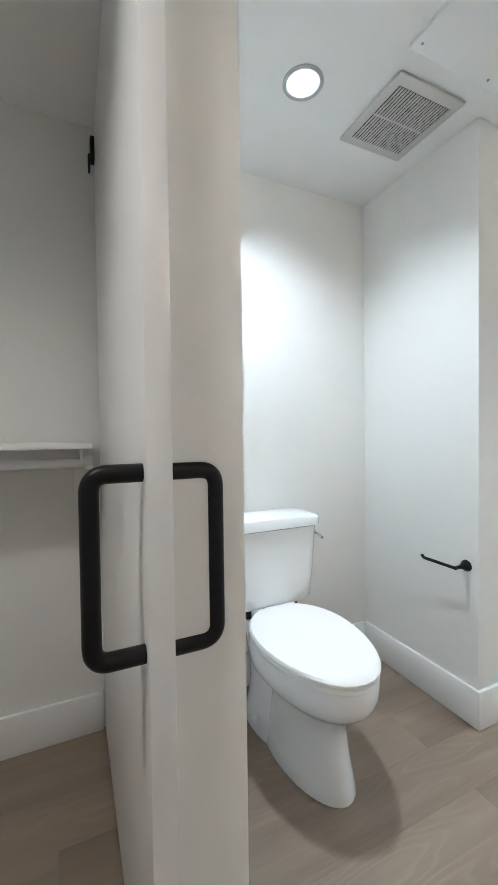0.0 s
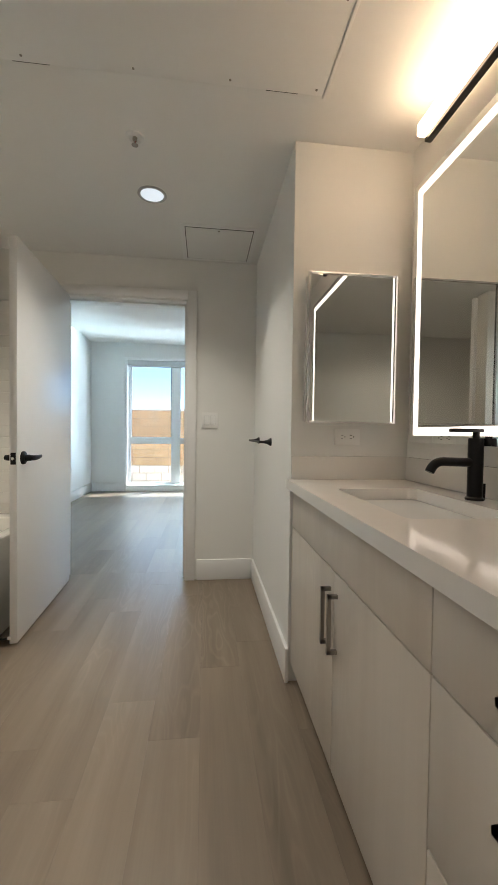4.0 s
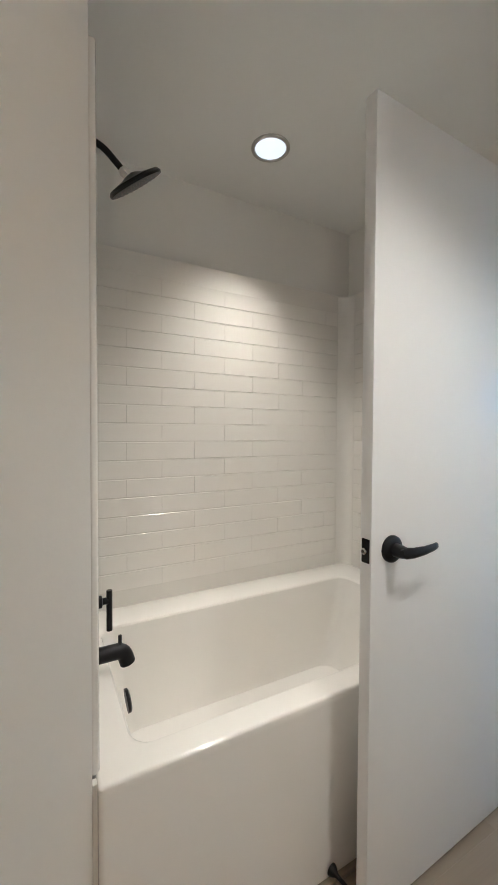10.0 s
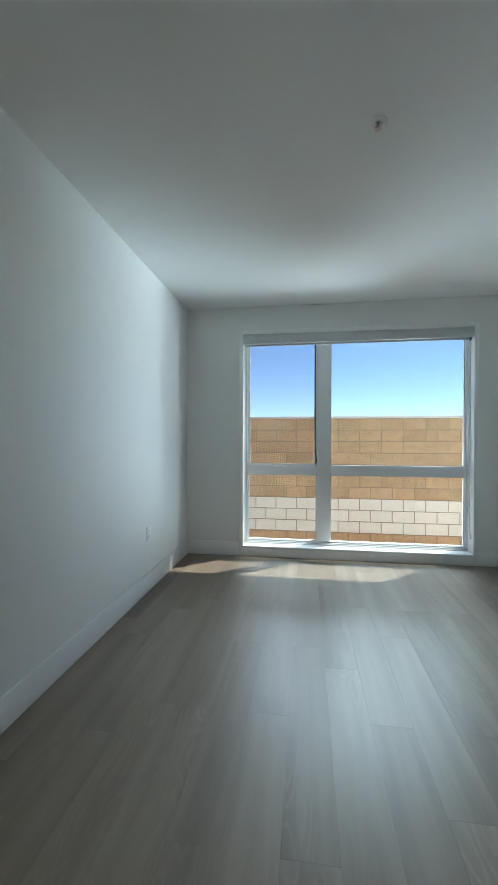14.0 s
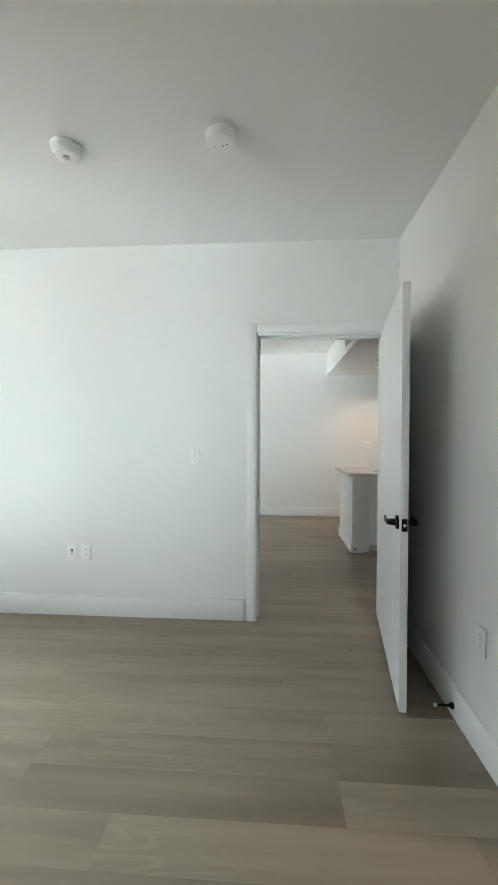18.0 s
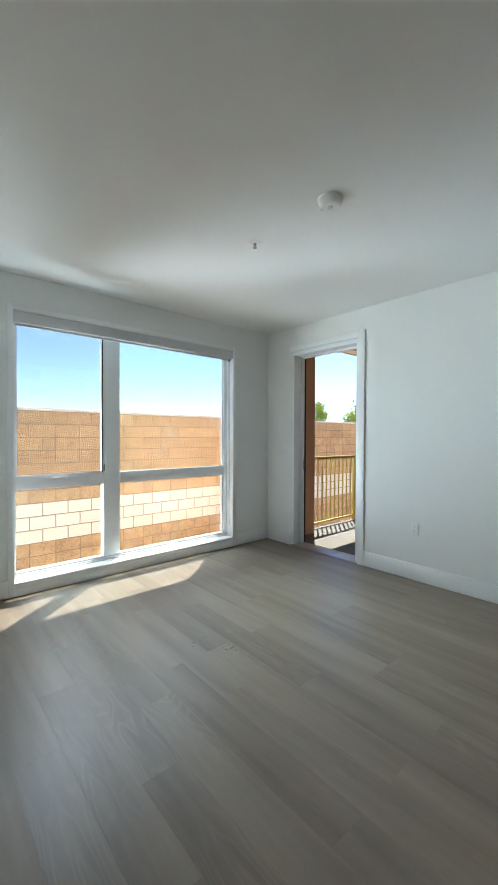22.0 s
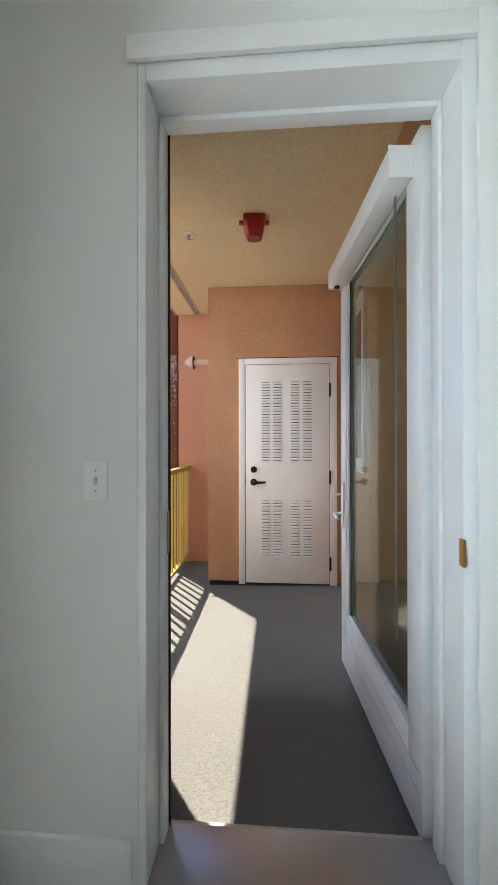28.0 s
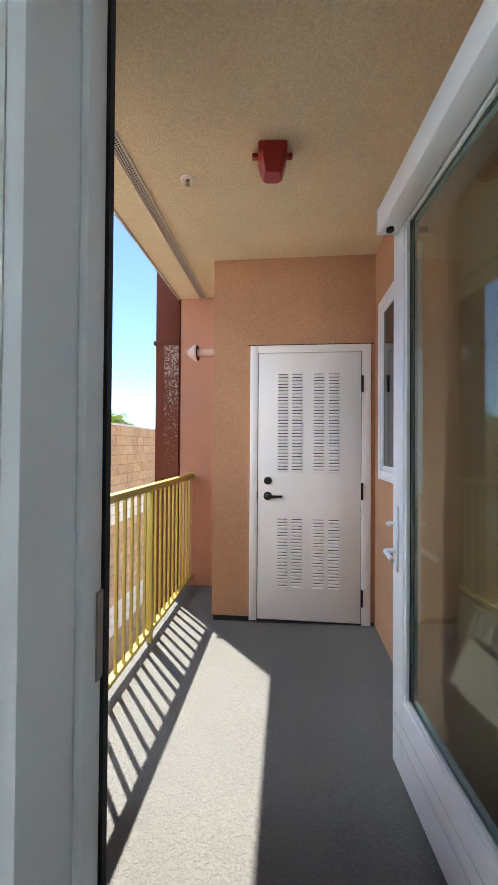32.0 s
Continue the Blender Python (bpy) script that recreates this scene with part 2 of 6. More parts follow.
def block_mat(name, color, var, rough_relief):
    """Split-face or smooth concrete block: a tone of its own for each block, pits and pale smears."""
    m, n, l, p = nodes_of(name)
    tc, oi, geo = n.new("ShaderNodeTexCoord"), n.new("ShaderNodeObjectInfo"), n.new("ShaderNodeNewGeometry")
    t, f, sm = n.new("ShaderNodeTexNoise"), n.new("ShaderNodeTexNoise"), n.new("ShaderNodeTexNoise")
    for node, sc in ((t, 9.0), (f, 48.0), (sm, 1.7)):
        node.inputs["Scale"].default_value, node.inputs["Detail"].default_value = sc, 5
        l.new(geo.outputs["Position"], node.inputs["Vector"])
    a = n.new("ShaderNodeMath")
    l.new(oi.outputs["Random"], a.inputs[0])
    l.new(geo.outputs["Random Per Island"], a.inputs[1])
    fr = n.new("ShaderNodeMath")
    fr.operation = "FRACT"
    l.new(a.outputs[0], fr.inputs[0])
    s = n.new("ShaderNodeMath")
    s.operation = "MULTIPLY_ADD"
    l.new(fr.outputs[0], s.inputs[0])
    s.inputs[1].default_value = 0.34
    l.new(t.outputs["Fac"], s.inputs[2])
    s2 = n.new("ShaderNodeMath")
    s2.operation = "MULTIPLY_ADD"
    l.new(f.outputs["Fac"], s2.inputs[0])
    s2.inputs[1].default_value = 0.5
    l.new(s.outputs[0], s2.inputs[2])
    r = n.new("ShaderNodeMapRange")
    r.inputs["From Min"].default_value, r.inputs["From Max"].default_value = 0.45, 1.4
    r.inputs["To Min"].default_value, r.inputs["To Max"].default_value = 1 - var, 1 + var
    l.new(s2.outputs[0], r.inputs["Value"])
    mul = n.new("ShaderNodeMix")
    mul.data_type, mul.blend_type = "RGBA", "MULTIPLY"
    mul.inputs["Factor"].default_value = 1
    mul.inputs["A"].default_value = (*color, 1)
    l.new(r.outputs["Result"], mul.inputs["B"])
    # dark pits between the stones of a split face
    pit, pit_r, pit_mix = n.new("ShaderNodeTexNoise"), n.new("ShaderNodeMapRange"), n.new("ShaderNodeMix")
    pit.inputs["Scale"].default_value, pit.inputs["Detail"].default_value = 34.0, 3
    l.new(geo.outputs["Position"], pit.inputs["Vector"])
    pit_r.inputs["From Min"].default_value, pit_r.inputs["From Max"].default_value = 0.57, 0.66
    pit_r.inputs["To Max"].default_value = 0.55 if rough_relief else 0.06
    l.new(pit.outputs["Fac"], pit_r.inputs["Value"])
    pit_mix.data_type = "RGBA"
    l.new(pit_r.outputs["Result"], pit_mix.inputs["Factor"])
    l.new(mul.outputs["Result"], pit_mix.inputs["A"])
    pit_mix.inputs["B"].default_value = (color[0] * 0.32, color[1] * 0.28, color[2] * 0.25, 1)
    # pale efflorescence in patches
    pr = n.new("ShaderNodeMapRange")
    pr.inputs["From Min"].default_value, pr.inputs["From Max"].default_value = 0.58, 0.74
    pr.inputs["To Max"].default_value = 0.35 if rough_relief else 0.1
    l.new(sm.outputs["Fac"], pr.inputs["Value"])
    pale = n.new("ShaderNodeMix")
    pale.data_type = "RGBA"
    l.new(pr.outputs["Result"], pale.inputs["Factor"])
    l.new(pit_mix.outputs["Result"], pale.inputs["A"])
    pale.inputs["B"].default_value = (0.62, 0.53, 0.44, 1)
    l.new(pale.outputs["Result"], p.inputs["Base Color"])
    p.inputs["Roughness"].default_value = 0.92
    p.inputs["Specular IOR Level"].default_value = 0.2
    b = n.new("ShaderNodeBump")
    b.inputs["Strength"].default_value, b.inputs["Distance"].default_value = (1.0, 0.03) if rough_relief else (0.4, 0.003)
    l.new(f.outputs["Fac"], b.inputs["Height"])
    l.new(b.outputs["Normal"], p.inputs["Normal"])
    return m


def worn_mat(name, under, over):
    """Rusted steel with flakes of old primer left on it, more of them higher up."""
    m = surface(name, under, 0.8, 0.0, spec=0.25, var=0.3, scale=9, bump=0.5, bscale=60, grain=0.15)
    n, l, p = m.node_tree.nodes, m.node_tree.links, m.node_tree.nodes["Principled BSDF"]
    tc, t, sep = n.new("ShaderNodeTexCoord"), n.new("ShaderNodeTexNoise"), n.new("ShaderNodeSeparateXYZ")
    t.inputs["Scale"].default_value, t.inputs["Detail"].default_value, t.inputs["Roughness"].default_value = 60, 6, 0.65
    l.new(tc.outputs["Object"], t.inputs["Vector"])
    l.new(tc.outputs["Object"], sep.inputs["Vector"])
    a = n.new("ShaderNodeMath")
    a.operation = "MULTIPLY_ADD"
    l.new(sep.outputs["Z"], a.inputs[0])
    a.inputs[1].default_value = 0.11
    l.new(t.outputs["Fac"], a.inputs[2])
    r = n.new("ShaderNodeMapRange")
    r.inputs["From Min"].default_value, r.inputs["From Max"].default_value = 0.735, 0.80
    l.new(a.outputs[0], r.inputs["Value"])
    mix = n.new("ShaderNodeMix")
    mix.data_type = "RGBA"
    l.new(r.outputs["Result"], mix.inputs["Factor"])
    l.new(p.inputs["Base Color"].links[0].from_socket, mix.inputs["A"])
    mix.inputs["B"].default_value = (*over, 1)
    l.new(mix.outputs["Result"], p.inputs["Base Color"])
    return m


def leaf_mat(name, dark, light):
    m, n, l, p = nodes_of(name)
    geo = n.new("ShaderNodeNewGeometry")
    mix = n.new("ShaderNodeMix")
    mix.data_type = "RGBA"
    mix.inputs["A"].default_value, mix.inputs["B"].default_value = (*dark, 1), (*light, 1)
    l.new(geo.outputs["Random Per Island"], mix.inputs["Factor"])
    l.new(mix.outputs["Result"], p.inputs["Base Color"])
    p.inputs["Roughness"].default_value = 0.6
    thin, both = n.new("ShaderNodeBsdfTranslucent"), n.new("ShaderNodeMixShader")
    both.inputs["Fac"].default_value = 0.5
    l.new(mix.outputs["Result"], thin.inputs["Color"])
    l.new(p.outputs["BSDF"], both.inputs[1])
    l.new(thin.outputs["BSDF"], both.inputs[2])
    l.new(both.outputs["Shader"], n["Material Output"].inputs["Surface"])
    return m


WALL = surface("wall_paint", (0.81, 0.81, 0.785), 0.55, var=0.012, scale=1.2, bump=0.10, bscale=70, grain=0.006, spec=0.35)
CEIL = surface("ceiling_paint", (0.83, 0.83, 0.81), 0.7, var=0.012, scale=1.0, bump=0.10, bscale=60, grain=0.006, spec=0.3)
TRIM = surface("trim_paint", (0.85, 0.85, 0.84), 0.32, var=0.012, scale=4, bump=0.04, bscale=40, grain=0.005)
DOORP = surface("door_paint", (0.84, 0.845, 0.85), 0.30, var=0.008, scale=1.5, bump=0.04, bscale=90, grain=0.006)
BLACK = surface("matte_black_metal", (0.012, 0.012, 0.013), 0.38, 0.6, var=0.15, scale=14, bscale=240, grain=0.03)
CHROME = surface("brushed_chrome", (0.72, 0.72, 0.72), 0.16, 1.0, var=0.05, scale=20, rvar=0.05)
STEEL = surface("satin_nickel", (0.34, 0.32, 0.29), 0.33, 1.0, var=0.06, scale=20, rvar=0.06)
PORC = surface("porcelain", (0.84, 0.86, 0.87), 0.08, var=0.008, scale=3, grain=0.002, coat=0.5, rvar=0.02)
ACRYL = surface("tub_acrylic", (0.84, 0.82, 0.78), 0.14, var=0.01, scale=2, grain=0.003, coat=0.3, rvar=0.03)
PLASTIC = surface("white_plastic", (0.86, 0.86, 0.84), 0.35, var=0.01, scale=9, grain=0.004)
# near-black: real seals and flashing, plus shade painted in slots and holes
DARK_AND_SHADE = surface("dark_and_shade", (0.02, 0.02, 0.02), 0.8, var=0.1, scale=9)
QUARTZ = surface("quartz_top", (0.78, 0.76, 0.73), 0.12, var=0.035, scale=9, bscale=330, grain=0.035, rvar=0.04)
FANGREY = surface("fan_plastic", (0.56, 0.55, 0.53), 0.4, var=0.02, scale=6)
VINYL = surface("white_vinyl", (0.84, 0.85, 0.86), 0.3, var=0.01, scale=5, grain=0.004)
SHADE = surface("roller_shade_cassette", (0.60, 0.61, 0.61), 0.6, var=0.03, scale=8, bscale=600, grain=0.02)
LAMINATE = plank_mat("pale_oak_laminate", (0.52, 0.47, 0.41), (0.72, 0.67, 0.60), long=2, piece=False)
PLANK = plank_mat("oak_vinyl_plank", (0.127, 0.097, 0.069), (0.372, 0.303, 0.229))
GLASS = glass_mat("window_glass", (0.90, 0.92, 0.915))
DOORGLASS = glass_mat("tinted_door_glass", (0.76, 0.84, 0.80))
BRASS = surface("brass", (0.62, 0.40, 0.14), 0.3, 1.0, var=0.08, scale=30)
SCREENED = glass_mat("screened_glass", (0.84, 0.84, 0.845))
RINGM = surface("grey_lamp_ring", (0.46, 0.45, 0.43), 0.35, 0.5, var=0.03, scale=9)
MIRROR, _n, _l, _p = nodes_of("mirror_silver")
_p.inputs["Base Color"].default_value, _p.inputs["Metallic"].default_value, _p.inputs["Roughness"].default_value = (0.86, 0.88, 0.87, 1), 1.0, 0.008
LED_COOL = emitter("led_cool", (0.90, 0.95, 1.0), 0.13)
LED_WARM = emitter("led_warm", (1.0, 0.80, 0.66), 0.32)
PENDANT = emitter("pendant_glow", (1.0, 0.78, 0.56), 0.5)
BAR_WARM = emitter("bar_warm", (1.0, 0.66, 0.40), 2.9)
STUCCO = stucco_mat("terracotta_stucco", (0.52, 0.285, 0.165), 0.14, 95, 0.009)
STUCCO_PINK = stucco_mat("rose_stucco", (0.58, 0.29, 0.185), 0.12, 95, 0.007)
SOFFITM = stucco_mat("tan_stucco_soffit", (0.80, 0.71, 0.505), 0.10, 120, 0.005)
DECK = stucco_mat("grey_deck_coating", (0.168, 0.162, 0.147), 0.12, 110, 0.004)
_n, _l = DECK.node_tree.nodes, DECK.node_tree.links
# knocked-down islands of coating, 1 to 3 cm across
_p, _tc, _isle, _lift = _n["Principled BSDF"], _n.new("ShaderNodeTexCoord"), _n.new("ShaderNodeTexNoise"), _n.new("ShaderNodeMapRange")
_isle.inputs["Scale"].default_value, _isle.inputs["Detail"].default_value, _isle.inputs["Distortion"].default_value = 52, 3, 0.6
_l.new(_tc.outputs["Object"], _isle.inputs["Vector"])
_lift.interpolation_type = "SMOOTHSTEP"
_lift.inputs["From Min"].default_value, _lift.inputs["From Max"].default_value = 0.47, 0.55
_l.new(_isle.outputs["Fac"], _lift.inputs["Value"])
_b = _n.new("ShaderNodeBump")
_b.inputs["Strength"].default_value, _b.inputs["Distance"].default_value = 1.0, 0.0022
_l.new(_lift.outputs["Result"], _b.inputs["Height"])
_l.new(_p.inputs["Normal"].links[0].from_socket, _b.inputs["Normal"])
_l.new(_b.outputs["Normal"], _p.inputs["Normal"])
RAILP = surface("ochre_rail_paint", (0.52, 0.41, 0.09), 0.4, var=0.12, scale=9, bscale=90, grain=0.05)
RUST = surface("rusted_steel", (0.15, 0.045, 0.026), 0.85, 0.0, spec=0.2, var=0.22, scale=6, bump=0.5, bscale=60, grain=0.2)
REDP = surface("red_plastic", (0.32, 0.008, 0.008), 0.3, var=0.08, scale=9)
GREYDOOR = surface("grey_white_door_paint", (0.82, 0.80, 0.80), 0.38, var=0.03, scale=4, bump=0.05, bscale=80, grain=0.01)
BLOCK_TAN = block_mat("tan_split_block", (0.52, 0.33, 0.18), 0.30, True)
BLOCK_WHITE = block_mat("pale_smooth_block", (0.66, 0.58, 0.48), 0.07, False)
MORTAR = surface("mortar", (0.25, 0.175, 0.115), 0.95, var=0.15, scale=5, bump=0.4, bscale=90, grain=0.05)
CAPM = surface("concrete_cap", (0.55, 0.50, 0.44), 0.9, var=0.1, scale=3, bump=0.3, bscale=60, grain=0.04)
GROUNDM = surface("dry_ground", (0.55, 0.51, 0.45), 0.95, var=0.2, scale=0.6, bump=0.3, bscale=20, grain=0.08)
LEAF = leaf_mat("leaves", (0.09, 0.15, 0.012), (0.26, 0.33, 0.045))
BARK = surface("bark", (0.12, 0.085, 0.06), 0.9, var=0.3, scale=8, bump=0.6, bscale=40, grain=0.1)
FARGREY = surface("far_plaster", (0.55, 0.53, 0.52), 0.8, var=0.05, scale=0.8)
BROWN = surface("dark_wood_door", (0.10, 0.065, 0.042), 0.45, var=0.15, scale=3, stretch=(4, 4, 0.4))


# ---- builders ----
def thing(name, label, category, place=(0, 0, 0), rz=0, group="", kind=""):
    ob = new(name)
    ob.matrix_world = pose(*place, 0, 0, rz)
    return tagged(ob, label, category, group, kind)


def part(name, bm, material, parent=None, label="", smooth=0):
    me = bpy.data.meshes.new(name)
    bmesh.ops.recalc_face_normals(bm, faces=bm.faces)
    bm.to_mesh(me)
    bm.free()
    me.materials.append(material)
    if smooth:
        me.shade_smooth()
        me.set_sharp_from_angle(angle=radians(smooth))
    ob = new(name, me)
    if parent is not None:
        ob.parent = parent
    if label:
        ob["label"] = label
    return ob


def solid(name, bm, material, label, category="", kind="", smooth=0, group=""):
    return tagged(part(name, bm, material, smooth=smooth), label, category, group, kind)


def box(x0, x1, y0, y1, z0, z1, bevel=0.0, seg=2, bm=None):
    """A box between two corners, its edges rounded by bevel."""
    own = bmesh.new()
    vs = [own.verts.new((x, y, z)) for x in (min(x0, x1), max(x0, x1)) for y in (min(y0, y1), max(y0, y1)) for z in (min(z0, z1), max(z0, z1))]
    for f in ((0, 1, 3, 2), (4, 6, 7, 5), (0, 4, 5, 1), (2, 3, 7, 6), (0, 2, 6, 4), (1, 5, 7, 3)):
        own.faces.new([vs[i] for i in f])
    if bevel:
        bmesh.ops.bevel(own, geom=own.edges[:], offset=bevel, segments=seg, affect="EDGES", profile=0.5)
    if bm is None:
        return own
    return merge(bm, own)


def merge(bm, own):
    me = bpy.data.meshes.new("t")
    own.to_mesh(me)
    own.free()
    bm.from_mesh(me)
    bpy.data.meshes.remove(me)
    return bm


def ring(bm, c, u, v, ru, rv, n):
    c, u, v = Vector(c), Vector(u), Vector(v)
    return [bm.verts.new(c + u * (ru * math.cos(2 * math.pi * i / n)) + v * (rv * math.sin(2 * math.pi * i / n))) for i in range(n)]


def skin(bm, rings, caps=True):
    for a, b in zip(rings, rings[1:]):
        for i in range(len(a)):
            bm.faces.new((a[i], a[(i + 1) % len(a)], b[(i + 1) % len(b)], b[i]))
    if caps:
        bm.faces.new(rings[0][::-1])
        bm.faces.new(rings[-1])
    return bm


def tube(points, r, n=14, bm=None, radii=None):
    """A round bar swept along points."""
    bm = bm or bmesh.new()
    pts = [Vector(p) for p in points]
    rings = []
    u = None
    for i, p in enumerate(pts):
        d = (pts[min(i + 1, len(pts) - 1)] - pts[max(i - 1, 0)]).normalized()
        if u is None:
            u = d.orthogonal().normalized()
        u = (u - d * u.dot(d)).normalized()
        k = radii[i] if radii else r
        rings.append(ring(bm, p, u, d.cross(u), k, k, n))
    return skin(bm, rings)


def lathe(profile, origin=(0, 0, 0), axis=(0, 0, 1), n=32, bm=None, hollow=False):
    """Turns a profile of (radius, height) about an axis."""
    bm = bm or bmesh.new()
    ax = Vector(axis).normalized()
    u = ax.orthogonal().normalized()
    v = ax.cross(u)
    rings = [ring(bm, Vector(origin) + ax * h, u, v, max(r, 1e-4), max(r, 1e-4), n) for r, h in profile]
    return skin(bm, rings + rings[:1] if hollow else rings, not hollow)


def rounded(points, r, k=6):
    """A path with its inner corners rounded to radius r."""
    pts = [Vector(p) for p in points]
    out = [pts[0]]
    for a, b, c in zip(pts, pts[1:], pts[2:]):
        p, q = b + (a - b).normalized() * r, b + (c - b).normalized() * r
        for i in range(k + 1):
            t = i / k
            out.append(p * (1 - t) ** 2 + b * 2 * t * (1 - t) + q * t * t)
    return out + [pts[-1]]


def wall(name, axis, p0, p1, a0, a1, z0, z1, openings=(), material=None, label="", bevel=0.0):
    """A wall from p0 to p1 thick across axis, running a0 to a1, with openings (a0, a1, z0, z1) cut through."""
    bm = bmesh.new()
    cuts = sorted({a0, a1, *[v for o in openings for v in o[:2]]})
    for u, v in zip(cuts, cuts[1:]):
        mid = (u + v) / 2
        spans, z = [], z0
        for o in sorted((o for o in openings if o[0] <= mid <= o[1]), key=lambda o: o[2]):
            if o[2] > z + 1e-4:
                spans.append((z, o[2]))
            z = o[3]
        if z < z1 - 1e-4:
            spans.append((z, z1))
        for s, e in spans:
            if axis == "x":
                box(p0, p1, u, v, s, e, bm=bm)
            else:
                box(u, v, p0, p1, s, e, bm=bm)
    return solid(name, bm, material or WALL, label or "white painted drywall, lightly textured", "wall", "structure")


def baseboard(name, axis, face, side, a0, a1, z0=0.0, h=0.15, t=0.014, label="white painted flat baseboard along the wall"):
    bm = box(face, face + side * t, a0, a1, z0, z0 + h, 0.002) if axis == "x" else box(a0, a1, face, face + side * t, z0, z0 + h, 0.002)
    return solid(name, bm, TRIM, label, "baseboard", "structure", smooth=30)

# ---- the setting ----
BC, LC, KC = 2.335, 2.69, 2.33            # ceilings: bathroom, living and bedroom, kitchen
EX = 7.54                                  # inner face of the window wall
wall("wall_east", "x", EX, EX + 0.24, -5.12, 2.13, -0.3, 2.95,
     [(-0.955, 1.385, 0.086, 2.393), (-4.522, -2.187, 0.086, 2.393)])
wall("wall_bedroom_north", "y", 2.01, 2.13, 3.317, EX, 0, 2.95)
wall("wall_bath_bedroom", "x", 3.145, 3.317, -1.40, 2.13, 0, 2.95, [(0.105, 1.0, 0, 2.055)])
wall("wall_bedroom_living", "y", -1.56, -1.40, -0.7, EX, 0, 2.95, [(3.392, 4.31, 0, 2.055)])
wall("wall_living_south", "y", -5.32, -5.12, 2.44, 7.78, -0.3, 2.95, [(6.15, 7.10, -0.3, 2.40)])
wall("wall_hall_side", "x", 2.44, 2.56, -6.62, -5.32, 0, 2.45)
wall("wall_hall_end", "y", -6.74, -6.62, -0.7, 2.56, 0, 2.45, [(1.38, 2.24, 0, 2.06)])
wall("wall_kitchen_west", "x", -0.82, -0.7, -6.74, -1.56, 0, 2.95)
wall("wall_tub_back", "y", 1.90, 2.02, 1.49, 3.145, 0, 2.6)
wall("wall_toilet_back", "y", 1.70, 1.82, -1.32, 1.493, 0, 2.6)
wall("wall_toilet_tub", "x", 1.493, 1.705, 1.065, 1.90, 0, BC)
wall("wall_closet_toilet", "x", 0.2175, 0.346, 0.69, 1.70, 0, BC)
wall("wall_closet_west", "x", -1.32, -1.20, -1.04, 1.70, 0, 2.6)
wall("wall_vanity_back", "y", -1.04, -0.92, -1.32, 1.92, 0, 2.6)
wall("wall_bath_side", "y", -1.04, -0.388, 1.92, 3.145, 0, 2.6, label="white painted furred wall beside the vanity")

solid("ceiling_bathroom", box(-1.32, 3.145, -1.04, 1.90, BC, BC + 0.12), CEIL, "white painted bathroom ceiling", "ceiling", "structure")
bm = box(3.317, EX, -1.40, 2.01, LC, LC + 0.12)
box(3.307, EX, -5.12, -1.56, LC, LC + 0.12, bm=bm)
solid("ceiling_rooms", bm, CEIL, "white painted ceiling with a faint orange-peel texture", "ceiling", "structure")
bm = box(-0.7, 3.307, -5.12, -1.56, KC, LC + 0.12)
box(-0.7, 2.44, -6.62, -5.12, KC, LC + 0.12, bm=bm)
solid("ceiling_kitchen_soffit", bm, CEIL, "lowered white ceiling over the kitchen", "ceiling", "structure")
# never in view: added above the ceilings to keep skylight from leaking in
solid("unseen_roof_slab", box(-2.6, 7.78, -6.74, 2.13, 2.95, 3.15), CAPM, "unseen flat slab that closes the rooms off from the sky", "roof", "structure")

# floors: a dark underlay with planks on it (the planks come last in the file)
bm = box(-1.2, EX, -5.12, 2.0, -0.14, -0.008)
box(-0.7, 2.44, -6.62, -5.121, -0.14, -0.008, bm=bm)
floor = tagged(part("floor", bm, DARK_AND_SHADE), "pale oak vinyl plank floor", "floor", "", "structure")

for n, (ax, face, side, a, b) in enumerate((
        ("y", 2.01, -1, 3.345, EX - 0.002), ("y", -1.40, 1, 4.39, EX - 0.002), ("x", EX, -1, 1.425, 1.994), ("x", EX, -1, -1.384, -0.995), ("x", 3.317, 1, -1.384, 0.03),
        ("y", -1.56, -1, 4.39, EX - 0.002), ("y", -1.56, -1, 2.9, 3.33), ("x", EX, -1, -2.147, -1.576), ("x", EX, -1, -5.104, -4.562),
        ("y", -5.12, 1, 2.44, 6.08), ("y", -5.12, 1, 7.115, EX - 0.016), ("x", 2.44, -1, -6.62, -5.106),
        ("x", 3.145, -1, -0.3735, 0.03), ("y", -0.388, 1, 1.906, 3.129),
        ("x", 1.493, -1, 1.0655, 1.686), ("y", 1.065, -1, 1.479, 1.72), ("y", 1.70, -1, 0.36, 1.477), ("x", 0.346, 1, 0.6905, 1.686), ("y", 0.69, -1, 0.2175, 0.36),
        ("y", 1.70, -1, -1.19, 0.170), ("x", -1.20, 1, -0.918, 1.684))):
    baseboard("baseboard" if not n else f"baseboard_{n}", ax, face, side, a, b)


def door_frame(name, axis, p0, p1, a0, a1, top, sides=(1, 1), cas=0.065, legs=(1, 1)):
    """Jamb, stop and flat casing of an interior opening."""
    ob = thing(name, "white painted door frame with flat casing", "door frame", kind="structure")

    def put(nm, u0, u1, v0, v1, z0, z1, bev=0.002):
        part(nm, box(u0, u1, v0, v1, z0, z1, bev) if axis == "x" else box(v0, v1, u0, u1, z0, z1, bev), TRIM, ob, smooth=30)

    put("jamb", p0 - 0.004, p1 + 0.004, a0, a0 + 0.019, 0, top)
    put("jamb", p0 - 0.004, p1 + 0.004, a1 - 0.019, a1, 0, top)
    put("head_jamb", p0 - 0.004, p1 + 0.004, a0, a1, top - 0.019, top)
    return ob, put


